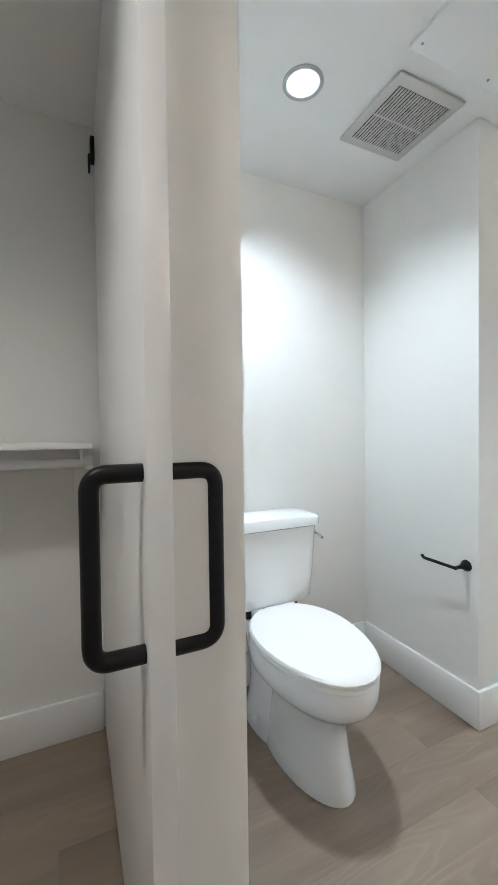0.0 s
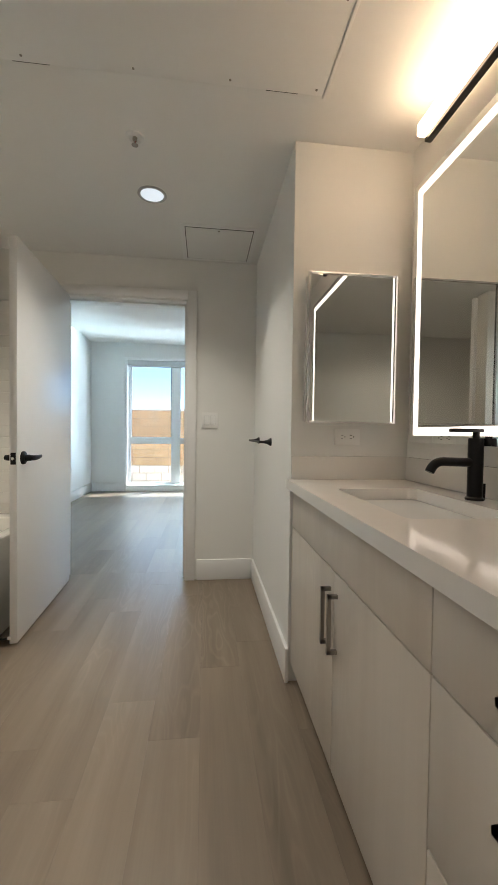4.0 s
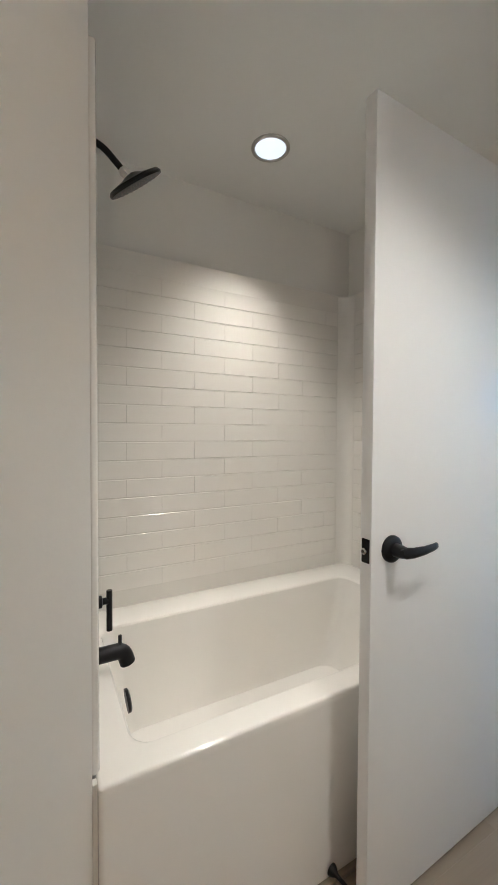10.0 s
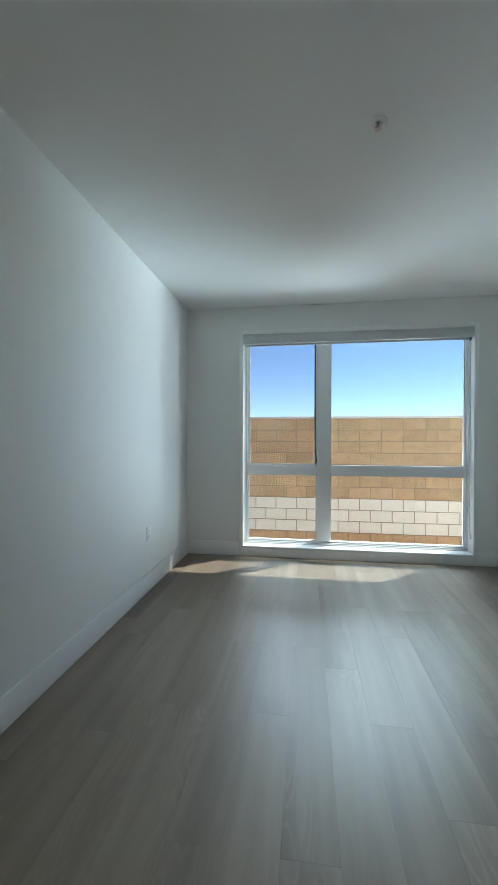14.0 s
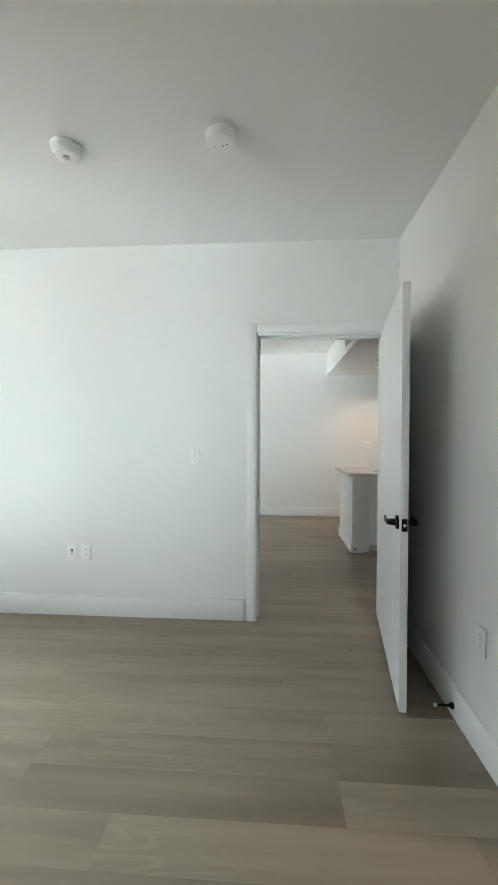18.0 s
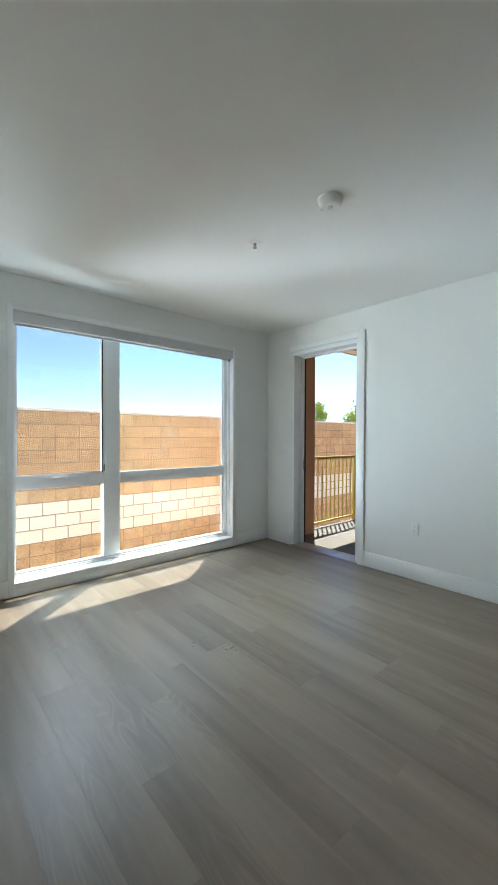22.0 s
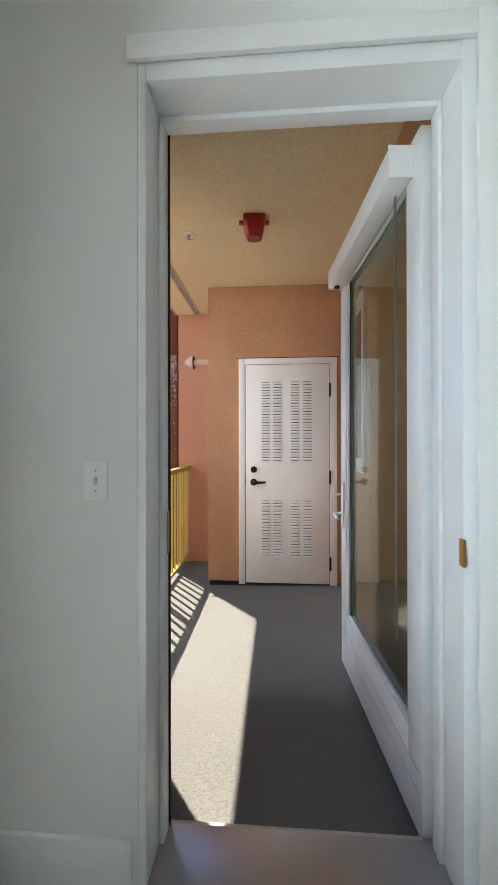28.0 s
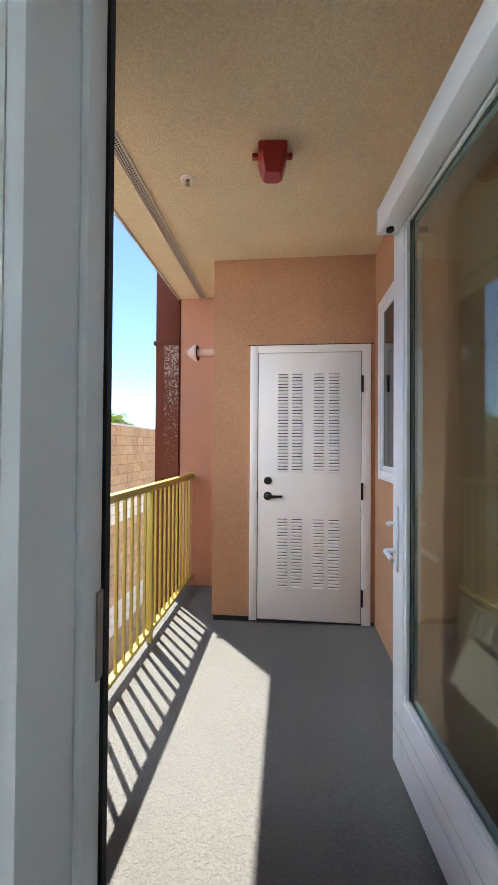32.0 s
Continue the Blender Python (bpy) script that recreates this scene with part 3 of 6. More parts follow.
f1, put = door_frame("door_frame_bathroom", "x", 3.145, 3.317, 0.105, 1.0, 2.055)
for face, s in ((3.145, -1), (3.317, 1)):
    lo, hi = sorted((face + s * 0.0045, face + s * 0.018))
    put("casing", lo, hi, 0.048, 0.112, 0, 2.112)
    put("casing", lo, hi, 0.993, 1.045, 0, 2.112)
    put("head_casing", lo, hi, 0.112, 0.993, 2.048, 2.112)
put("stop", 3.205, 3.245, 0.124, 0.136, 0, 2.036)
put("stop", 3.205, 3.245, 0.969, 0.981, 0, 2.036)
put("head_stop", 3.205, 3.245, 0.136, 0.969, 2.024, 2.036)
for z in (0.985, 1.735):
    part("hinge_leaf", box(3.185, 3.214, 0.9785, 0.9808, z, z + 0.09, 0.001), BLACK, f1, "black hinge leaf")
part("strike_plate", box(3.165, 3.195, 0.1225, 0.1255, 0.905, 0.975, 0.001), BLACK, f1, "black strike plate")

f2, put = door_frame("door_frame_bedroom", "y", -1.56, -1.40, 3.392, 4.31, 2.055)
for face, s in ((-1.56, -1), (-1.40, 1)):
    lo, hi = sorted((face + s * 0.0045, face + s * 0.018))
    put("casing", lo, hi, 3.335, 3.399, 0, 2.112)
    put("casing", lo, hi, 4.303, 4.368, 0, 2.112)
    put("head_casing", lo, hi, 3.399, 4.303, 2.048, 2.112)
put("stop", -1.50, -1.455, 3.411, 3.423, 0, 2.036)
put("stop", -1.50, -1.455, 4.279, 4.291, 0, 2.036)
put("head_stop", -1.50, -1.455, 3.423, 4.279, 2.024, 2.036)
bm = bmesh.new()
rings = []
for x in (4.2875, 4.2908):
    pts = [(-1.442, 0.872), (-1.442, 0.958)]
    pts += [(-1.408 + 0.022 * math.cos(radians(a)), 0.936 + 0.022 * math.sin(radians(a))) for a in (90, 60, 30, 0)]
    pts += [(-1.408 + 0.022 * math.cos(radians(a)), 0.894 + 0.022 * math.sin(radians(a))) for a in (0, -30, -60, -90)]
    rings.append([bm.verts.new((x, y, z)) for y, z in pts])
sp = part("strike_plate", skin(bm, rings), BLACK, f2, "black strike plate with a rounded lip")
part("latch_hole", box(4.2865, 4.2871, -1.428, -1.410, 0.900, 0.930), STEEL, sp, "pale latch hole")


def lever(parent, place, out, along, label="matte black door lever"):
    """A round rose with a flat lever. out: way off the door, along: way the lever points."""
    o, a, c = Vector(out), Vector(along), Vector(place)
    h = part("lever", lathe([(0.0, 0), (0.034, 0), (0.0345, 0.004), (0.033, 0.009), (0.027, 0.013), (0.017, 0.0145), (0.0165, 0.03), (0.013, 0.05), (0.0, 0.052)], c, o, 32), BLACK, parent, label, smooth=40)
    bm = bmesh.new()
    rings, up = [], Vector((0, 0, 1))
    for d, e, z, w, t in ((-0.014, 0.043, 0.0, 0.009, 0.008), (0.0, 0.047, 0.0, 0.0145, 0.009), (0.022, 0.051, -0.001, 0.0135, 0.0075), (0.06, 0.053, 0.0, 0.0115, 0.0065), (0.10, 0.050, 0.002, 0.0095, 0.006), (0.116, 0.047, 0.003, 0.0085, 0.0055), (0.118, 0.0465, 0.003, 0.007, 0.004)):
        rings.append(ring(bm, c + a * d + o * e + up * z, up, o, w, t, 14))
    part("grip", skin(bm, rings), BLACK, h, smooth=50)
    return h


def leaf(name, hinge, rz, width, height, label, flip=1, hz=0.945):
    """A flush door leaf that hangs at its local origin and runs along +x; local y is its thickness."""
    d = thing(name, label, "door", hinge, rz)
    part("panel", box(0.003, width, -0.0175, 0.0175, 0.012, height, 0.0015), DOORP, d, smooth=30)
    lever(d, (width - 0.07, 0.0175, hz), (0, 1, 0), (-1, 0, 0))
    lever(d, (width - 0.07, -0.0175, hz), (0, -1, 0), (-1, 0, 0))
    part("latch_plate", box(width - 0.0005, width + 0.0015, -0.0125, 0.0125, hz - 0.03, hz + 0.03, 0.001), BLACK, d, "black latch plate")
    part("latch_bolt", lathe([(0, 0), (0.008, 0), (0.008, 0.006), (0.005, 0.009), (0, 0.009)], (width + 0.0015, 0, hz), (1, 0, 0), 14), CHROME, d, "chrome latch bolt", smooth=40)
    for z in (0.25, 1.03, 1.83):
        part("hinge", lathe([(0, 0), (0.006, 0), (0.006, 0.09), (0, 0.09)], (-0.004, flip * 0.021, z), (0, 0, 1), 10), BLACK, d, "black hinge knuckle", smooth=40)
    return d


leaf("bathroom_door", (3.168, 0.958, 0), 181.9, 0.848, 2.045, "white flush bathroom door with black levers, standing open", -1)
leaf("bedroom_door", (3.420, -1.408, 0), 81.0, 0.918, 2.045, "white flush bedroom door with black levers, standing open", 1, 0.903)


def door_stop(name, place, out, label):
    o, c = Vector(out), Vector(place)
    d = thing(name, label, "door stop")
    part("base", lathe([(0, 0), (0.016, 0), (0.014, 0.008), (0.006, 0.02), (0.005, 0.03)], c, o, 18), BLACK, d, smooth=40)
    part("rod", lathe([(0, 0.028), (0.0055, 0.028), (0.0055, 0.075), (0, 0.075)], c, o, 14), BLACK, d, smooth=40)
    part("rubber_tip", lathe([(0, 0.0745), (0.008, 0.0745), (0.008, 0.088), (0, 0.09)], c, o, 14), PLASTIC, d, "white rubber tip", smooth=40)


door_stop("door_stop", (3.331, -0.505, 0.055), (1, 0, 0), "black door stop with a white tip on the baseboard")
door_stop("door_stop", (2.31, 1.03, 0.04), (0.15, -1, 0), "black door stop with a white tip beside the tub")


# ---- windows ----
def window(name, y0, y1, m0, m1):
    """A picture window: deep reveal, stepped vinyl frame, a mullion, a transom, four lights, a crank sash, a shade cassette."""
    w = thing(name, "white vinyl window with four panes and a roller shade cassette", "window", kind="structure")
    xl, x0, xg, x1 = EX + 0.105, EX + 0.138, EX + 0.160, EX + 0.215
    lo, hi, tr0, tr1 = 0.112, 2.388, 0.868, 0.982
    a0, a1 = y0 + 0.045, y1 - 0.045
    g0, g1, gb, gt = a0 + 0.026, a1 - 0.040, 0.150, 2.345

    def bar(nm, ya, yb, za, zb, xa=x0, xb=x1, mat=VINYL, lab="", par=w, bev=0.003):
        return part(nm, box(xa, xb, ya, yb, za, zb, bev), mat, par, lab, smooth=30)

    # reveal lining and sill board
    bar("sill", a0, a1, 0.086, 0.112, EX - 0.02, xl, TRIM, "white window sill")
    bar("lining", a0 - 0.004, a0, 0.112, hi, EX - 0.003, x1, TRIM, "white reveal lining", bev=0)
    bar("lining", a1, a1 + 0.004, 0.112, hi, EX - 0.003, x1, TRIM, "white reveal lining", bev=0)
    bar("head_lining", a0, a1, hi, hi + 0.004, EX - 0.003, x1, TRIM, "white reveal lining", bev=0)
    # outer lip and stepped frame
    for ya, yb, za, zb in ((a0, a0 + 0.009, lo, hi), (a1 - 0.009, a1, lo, hi), (a0 + 0.009, a1 - 0.009, lo, lo + 0.012), (a0 + 0.009, a1 - 0.009, hi - 0.012, hi)):
        bar("frame_lip", ya, yb, za, zb, xl, x1, VINYL, bev=0.002)
    for ya, yb, za, zb in ((a0 + 0.009, a0 + 0.017, lo + 0.012, hi - 0.012), (a1 - 0.028, a1 - 0.009, lo + 0.012, hi - 0.012), (a0 + 0.017, a1 - 0.028, lo + 0.012, lo + 0.024), (a0 + 0.017, a1 - 0.028, hi - 0.030, hi - 0.012)):
        bar("frame", ya, yb, za, zb, xl + 0.016, x1 - 0.006, VINYL, bev=0.002)
    for ya, yb, za, zb in ((a0 + 0.017, g0, lo + 0.024, hi - 0.030), (g1, a1 - 0.028, lo + 0.024, hi - 0.030), (g0, g1, lo + 0.024, gb), (g0, g1, gt, hi - 0.030)):
        bar("frame_rebate", ya, yb, za, zb, x0, x1 - 0.012, VINYL, bev=0.002)
    bar("mullion", m0, m1, gb, gt)
    bar("transom", g0, m0, tr0, tr1)
    bar("transom", m1, g1, tr0, tr1)
    # sash of the operable light, with the dark edge of its screen
    for ya, yb, za, zb in ((m1, m1 + 0.014, tr1, gt), (g1 - 0.012, g1, tr1, gt), (m1 + 0.014, g1 - 0.012, tr1, tr1 + 0.014), (m1 + 0.014, g1 - 0.012, gt - 0.012, gt)):
        bar("sash", ya, yb, za, zb, x0 + 0.006, x1 - 0.02, VINYL, "white sash frame", bev=0.002)
    for ya, yb, za, zb in ((m1 + 0.003, m1 + 0.012, tr1 + 0.003, gt), (m1 + 0.012, g1 - 0.008, gt - 0.011, gt - 0.002)):
        bar("screen_edge", ya, yb, za, zb, x0 - 0.002, x0 + 0.0055, DARK_AND_SHADE, "dark insect screen edge", bev=0)
    for ya, yb, za, zb in ((g0, m0, gb, tr0), (m1, g1, gb, tr0), (g0, m0, tr1, gt), (m1 + 0.014, g1 - 0.012, tr1 + 0.014, gt - 0.012)):
        bar("pane", ya, yb, za, zb, xg, xg + 0.0005, SCREENED if ya > m1 + 0.01 and za > 0.9 else GLASS, "clear glass pane", bev=0)
        for u0, u1, v0, v1 in ((ya, ya + 0.003, za, zb), (yb - 0.003, yb, za, zb), (ya, yb, za, za + 0.003), (ya, yb, zb - 0.003, zb)):
            bar("gasket", u0, u1, v0, v1, xg - 0.004, xg - 0.0005, DARK_AND_SHADE, "dark glazing gasket", w, 0)
    # inner trim, flush against the wall
    for ya, yb, za, zb in ((y0, a0, 0.0, 2.433), (a1, y1, 0.0, 2.433), (a0, a1, hi, 2.433), (a0, a1, 0.0, 0.085)):
        bar("trim", ya, yb, za, zb, EX - 0.018, EX - 0.0035, TRIM, "", w, 0.002)
    cy = (m1 + g1) / 2 + 0.02
    crank = part("crank", box(x0 - 0.020, x0, cy - 0.062, cy + 0.062, tr1 - 0.036, tr1 - 0.014, 0.007), PLASTIC, w, "white folding crank", smooth=40)
    part("crank_handle", tube(rounded([(x0 - 0.018, cy + 0.05, tr1 - 0.024), (x0 - 0.040, cy + 0.045, tr1 - 0.022), (x0 - 0.040, cy - 0.055, tr1 - 0.006)], 0.01), 0.0065, 10), PLASTIC, crank, smooth=50)
    lock = part("sash_lock", box(x0 - 0.012, x0, m1 - 0.030, m1 - 0.012, tr1 + 0.045, tr1 + 0.165, 0.005), PLASTIC, w, "white sash lock", smooth=40)
    part("lock_lever", tube([(x0 - 0.012, m1 - 0.021, tr1 + 0.06), (x0 - 0.024, m1 - 0.021, tr1 + 0.10), (x0 - 0.016, m1 - 0.021, tr1 + 0.155)], 0.005, 8), PLASTIC, lock, smooth=50)
    part("keeper", box(x0 - 0.004, x0 - 0.0005, m1 - 0.010, m1 - 0.002, tr1 + 0.02, tr1 + 0.085), BLACK, w, "black keeper")
    c = part("shade_cassette", box(EX - 0.012, EX + 0.072, a0 + 0.008, a1 - 0.008, 2.290, 2.386, 0.004), SHADE, w, "light grey roller shade cassette", smooth=30)
    part("end_cap", box(EX - 0.014, EX + 0.074, a0 + 0.001, a0 + 0.0075, 2.287, 2.387, 0.002), SHADE, c)
    part("end_cap", box(EX - 0.014, EX + 0.074, a1 - 0.0075, a1 - 0.001, 2.287, 2.387, 0.002), SHADE, c)
    part("hem_bar", box(EX + 0.028, EX + 0.043, a0 + 0.02, a1 - 0.02, 2.272, 2.2895, 0.003), SHADE, c)
    part("clutch", lathe([(0, 0), (0.022, 0), (0.022, 0.012), (0, 0.012)], (EX + 0.045, a0 + 0.012, 2.285), (0, 1, 0), 18), BLACK, c, "dark chain clutch", smooth=40)
    for dx in (0.0, 0.020):
        part("bead_chain", tube([(EX + 0.036 + dx, a0 + 0.014, 2.28), (EX + 0.039 + dx * 0.8, a0 + 0.012, 1.2), (EX + 0.046, a0 + 0.010, 0.31)], 0.0021, 6), STEEL, w, "steel bead chain")
    part("chain_holder", box(EX + 0.038, EX + 0.054, a0 + 0.0005, a0 + 0.012, 0.255, 0.312, 0.004), PLASTIC, w, "clear chain holder", smooth=40)
    return w


window("window_1", -0.995, 1.425, 0.436, 0.598)
window("window_2", -4.562, -2.147, -3.160, -2.992)

# ---- balcony ----
BF, BCZ = -0.078, 2.83
bm = box(6.085, 7.80, -8.60, -5.318, -0.30, BF)
for v in bm.verts:
    if v.co.z > -0.2 and v.co.x > 7.5:
        v.co.z -= 0.034
solid("balcony_floor", bm, DECK, "grey textured waterproof balcony deck, worn by sun", "balcony floor", "structure")
solid("balcony_soffit", box(6.085, 7.88, -8.60, -5.32, BCZ, BCZ + 0.2), SOFFITM, "tan stucco balcony soffit", "ceiling", "structure")
solid("balcony_fascia", box(7.882, 7.90, -8.60, -5.0, BCZ - 0.012, BCZ + 0.26, 0.003), CAPM, "grey metal drip edge along the soffit", "trim", "structure")
solid("balcony_wall_west", box(5.85, 6.085, -8.72, -5.32, -0.3, 3.15), STUCCO, "terracotta stucco balcony wall", "wall", "structure")
wall("balcony_wall_closet", "y", -7.94, -7.815, 6.085, 7.372, -0.055, 2.83, [(6.12, 7.066, -0.055, 2.115)], STUCCO, "terracotta stucco wall round the storage door")
solid("balcony_closet_return", box(7.25, 7.372, -8.60, -7.94, -0.055, BCZ), STUCCO, "terracotta stucco return wall", "wall", "structure")
solid("balcony_closet_base", box(7.075, 7.36, -8.60, -7.825, -0.16, -0.055), DARK_AND_SHADE, "dark flashing gap under the stucco", "trim", "structure")
solid("balcony_wall_end", box(6.085, 7.87, -8.72, -8.60, -3.2, 3.1), STUCCO_PINK, "rose stucco end wall of the balcony", "wall", "structure")
solid("balcony_pier", box(7.588, 7.80, -6.15, -5.32, -3.2, 3.1), STUCCO, "terracotta stucco pier beside the balcony door", "wall", "structure")
solid("outer_wall_below", box(7.70, 7.78, -5.3, 2.13, -3.2, -0.3), STUCCO, "terracotta stucco facade below the windows", "wall", "structure")
solid("balcony_edge_below", box(7.70, 7.79, -8.60, -5.3, -3.2, -0.3), STUCCO, "terracotta stucco facade below the balcony", "wall", "structure")

# railing
rail = thing("balcony_railing", "ochre yellow painted steel balcony railing", "railing")
part("top_rail", box(7.722, 7.778, -8.598, -6.152, 0.985, 1.03, 0.003), RAILP, rail, smooth=30)
part("bottom_rail", box(7.728, 7.772, -8.598, -6.152, -0.034, -0.006, 0.003), RAILP, rail, smooth=30)
bar = part("baluster", box(7.741, 7.759, -0.009, 0.009, -0.0055, 0.9845, 0.001), RAILP, rail)
bar.location.y = -6.205
y = -6.205 - 0.111
while y > -8.58:
    if abs(y + 7.43) > 0.06:
        b = bar.copy()
        scene.collection.objects.link(b)
        b.location.y = y
    y -= 0.111
part("post", box(7.728, 7.772, -7.452, -7.408, -0.0115, 0.9845, 0.002), RAILP, rail, "thicker square post", smooth=30)
part("foot", box(7.733, 7.767, -7.447, -7.413, -0.13, -0.0345), RAILP, rail)
part("end_bracket", box(7.71, 7.79, -8.5995, -8.593, 0.97, 1.045, 0.002), RAILP, rail)

# soffit vent: a perforated strip, the shade in its holes painted as near-black discs
vent = thing("soffit_vent", "grey perforated metal vent strip in the soffit", "vent")
part("strip", box(7.606, 7.662, -8.598, -5.325, BCZ - 0.005, BCZ - 0.0005, 0.001), CAPM, vent)
for dx in (7.602, 7.666):
    part("flange", box(dx - 0.003, dx + 0.003, -8.598, -5.325, BCZ - 0.009, BCZ - 0.0005), CAPM, vent)
bm = bmesh.new()
for i in range(230):
    for j in range(3):
        c = (7.619 + 0.015 * j, -5.34 - 0.0141 * i - (0.007 if j == 1 else 0), BCZ - 0.0056)
        bm.faces.new(ring(bm, c, (1, 0, 0), (0, -1, 0), 0.0055, 0.0055, 6))
tagged(part("hole_shade", bm, DARK_AND_SHADE, vent), kind="stuff")

# steel column, patched with rust
col = thing("steel_column", "rusted red-brown steel column beyond the railing", "column")
part("flange", box(7.886, 8.135, -8.62, -8.596, -3.0, 6.2, 0.003), RUST, col, smooth=30)
part("web", box(8.00, 8.02, -8.83, -8.62, -3.0, 6.2), RUST, col)
part("flange", box(7.886, 8.135, -8.854, -8.83, -3.0, 6.2, 0.003), RUST, col, smooth=30)
part("splice_plate", box(7.886, 8.155, -8.635, -8.577, 2.355, 2.393, 0.003), RUST, col)
PATCH = worn_mat("worn_primer", (0.16, 0.05, 0.025), (0.40, 0.34, 0.30))
part("worn_patch", box(7.89, 8.045, -8.5955, -8.5925, -2.9, 2.35, 0.001), PATCH, col, "grey worn primer over rust")

# vent pipe with a conical cap
pipe = thing("vent_pipe", "rose-painted vent pipe with a conical cap", "vent pipe")
VP = surface("pipe_paint", (0.66, 0.45, 0.38), 0.6, var=0.08, scale=9)
part("pipe", lathe([(0, 0), (0.035, 0), (0.035, 0.325), (0, 0.325)], (7.372, -8.2, 2.17), (1, 0, 0), 20), VP, pipe, smooth=40)
part("cap", lathe([(0.036, 0.236), (0.073, 0.226), (0.078, 0.230), (0.077, 0.240), (0.052, 0.285), (0.037, 0.302), (0.036, 0.303)], (7.372, -8.2, 2.17), (1, 0, 0), 24), VP, pipe, smooth=40)
# the cap is solid; this near-black ring paints the shade inside it
part("cap_shade_ring", lathe([(0.036, 0.222), (0.070, 0.222), (0.070, 0.2265), (0.036, 0.2265)], (7.372, -8.2, 2.17), (1, 0, 0), 24, hollow=True), DARK_AND_SHADE, pipe, "near-black ring for the shade inside the cap")
part("escutcheon", lathe([(0, 0), (0.06, 0), (0.055, 0.008), (0, 0.008)], (7.3725, -8.2, 2.17), (1, 0, 0), 24), VP, pipe, smooth=40)

# red alarm on the soffit
alarm = thing("fire_alarm", "red plastic fire alarm horn on the soffit", "fire alarm", (6.85, -6.68, BCZ), 4)
alarm.scale = (1.18, 1.2, 1.22)
part("back_plate", box(-0.062, 0.062, -0.068, 0.068, -0.035, -0.001, 0.006), REDP, alarm, smooth=40)
bm = bmesh.new()
rings = []
for z, w, h in ((-0.034, 0.058, 0.062), (-0.06, 0.056, 0.058), (-0.105, 0.043, 0.042), (-0.112, 0.035, 0.036)):
    rings.append([bm.verts.new((sx * w, sy * h, z)) for sx, sy in ((-1, -0.7), (-0.7, -1), (0.7, -1), (1, -0.7), (1, 0.7), (0.7, 1), (-0.7, 1), (-1, 0.7))])
part("horn_body", skin(bm, rings), REDP, alarm, "red faceted housing", smooth=30)
for s in (-1, 1):
    part("ear", box(s * 0.058, s * 0.088, -0.012, 0.012, -0.03, -0.012, 0.003), REDP, alarm)
part("lens", box(-0.02, 0.02, -0.048, -0.040, -0.095, -0.06, 0.004), surface("clear_lens", (0.55, 0.12, 0.1), 0.15), alarm)


def sprinkler(place, label, black=False):
    s = thing("sprinkler", label, "sprinkler", place, group="ceiling sprinklers")
    s.scale = (1, 1, 0.62)
    part("escutcheon", lathe([(0, -0.001), (0.042, -0.001), (0.040, -0.008), (0.026, -0.012), (0.022, -0.004), (0, -0.004)], (0, 0, 0), (0, 0, 1), 26), PLASTIC, s, smooth=40)
    part("body", lathe([(0, -0.002), (0.010, -0.004), (0.010, -0.022), (0.006, -0.026), (0, -0.026)], (0, 0, 0), (0, 0, 1), 14), STEEL, s, smooth=40)
    for sx in (-1, 1):
        part("frame_arm", tube([(sx * 0.008, 0, -0.022), (sx * 0.014, 0, -0.036), (sx * 0.004, 0, -0.052)], 0.0022, 8), STEEL, s)
    part("bulb", tube([(0, 0, -0.024), (0, 0, -0.050)], 0.0028, 8), REDP, s, "red glass bulb")
    part("deflector", lathe([(0, -0.052), (0.014, -0.052), (0.014, -0.0535), (0, -0.0535)], (0, 0, 0), (0, 0, 1), 16), STEEL, s)
    return s


sprinkler((7.34, -6.845, BCZ), "white ceiling sprinkler under the balcony soffit")
sprinkler((1.99, 0.292, BC), "white sprinkler head on the bathroom ceiling")
sprinkler((5.195, 0.394, LC), "white sprinkler head on the bedroom ceiling")
sprinkler((5.849, -3.363, LC), "white sprinkler head on the living room ceiling")

# storage door with louvres
LY = -7.815
sd = thing("storage_door", "pale grey metal storage door with louvre rows", "door")
DX0, DX1, DZ0, DZ1 = 6.192, 7.005, -0.064, 2.058
part("panel", box(DX0 + 0.003, DX1 - 0.003, LY - 0.035, LY + 0.012, DZ0, DZ1, 0.002), GREYDOOR, sd, smooth=30)
for x0, x1, z0, z1 in ((DX1 + 0.002, 7.068, BF, 2.12), (6.12, DX0 - 0.002, BF, 2.12), (DX0 - 0.002, DX1 + 0.002, 2.062, 2.12)):
    part("frame", box(x0, x1, LY - 0.06, LY + 0.016, z0, z1, 0.002), GREYDOOR, sd, smooth=30)
for x0, x1, z0, z1 in ((DX1 - 0.003, DX1 + 0.002, DZ0, 2.062), (DX0 - 0.002, DX0 + 0.003, DZ0, 2.062), (DX0 + 0.003, DX1 - 0.003, 2.058, 2.062)):
    part("gap", box(x0, x1, LY - 0.06, LY + 0.004, z0, z1), DARK_AND_SHADE, sd, "dark gap round the leaf")
part("threshold", box(6.12, 7.068, LY - 0.03, LY + 0.01, BF, DZ0 - 0.002), DARK_AND_SHADE, sd)
# unseen solid block, coloured near-black as the closet's inner shade
solid("storage_closet_shade_block", box(6.085, 7.25, -8.58, -8.0, BF, 2.6), DARK_AND_SHADE, "near-black block for the shade behind the storage door", "closet", "structure")
solid("storage_door_flashing", box(6.10, 7.085, LY, LY + 0.008, 2.121, 2.129), DARK_AND_SHADE, "dark flashing line over the storage door", "trim", "structure")
lip = bmesh.new()
prof = ((0.0, 0.0), (0.0, 0.0045), (0.012, 0.0065), (0.0145, 0.005), (0.0205, 0.0))
w = 0.040
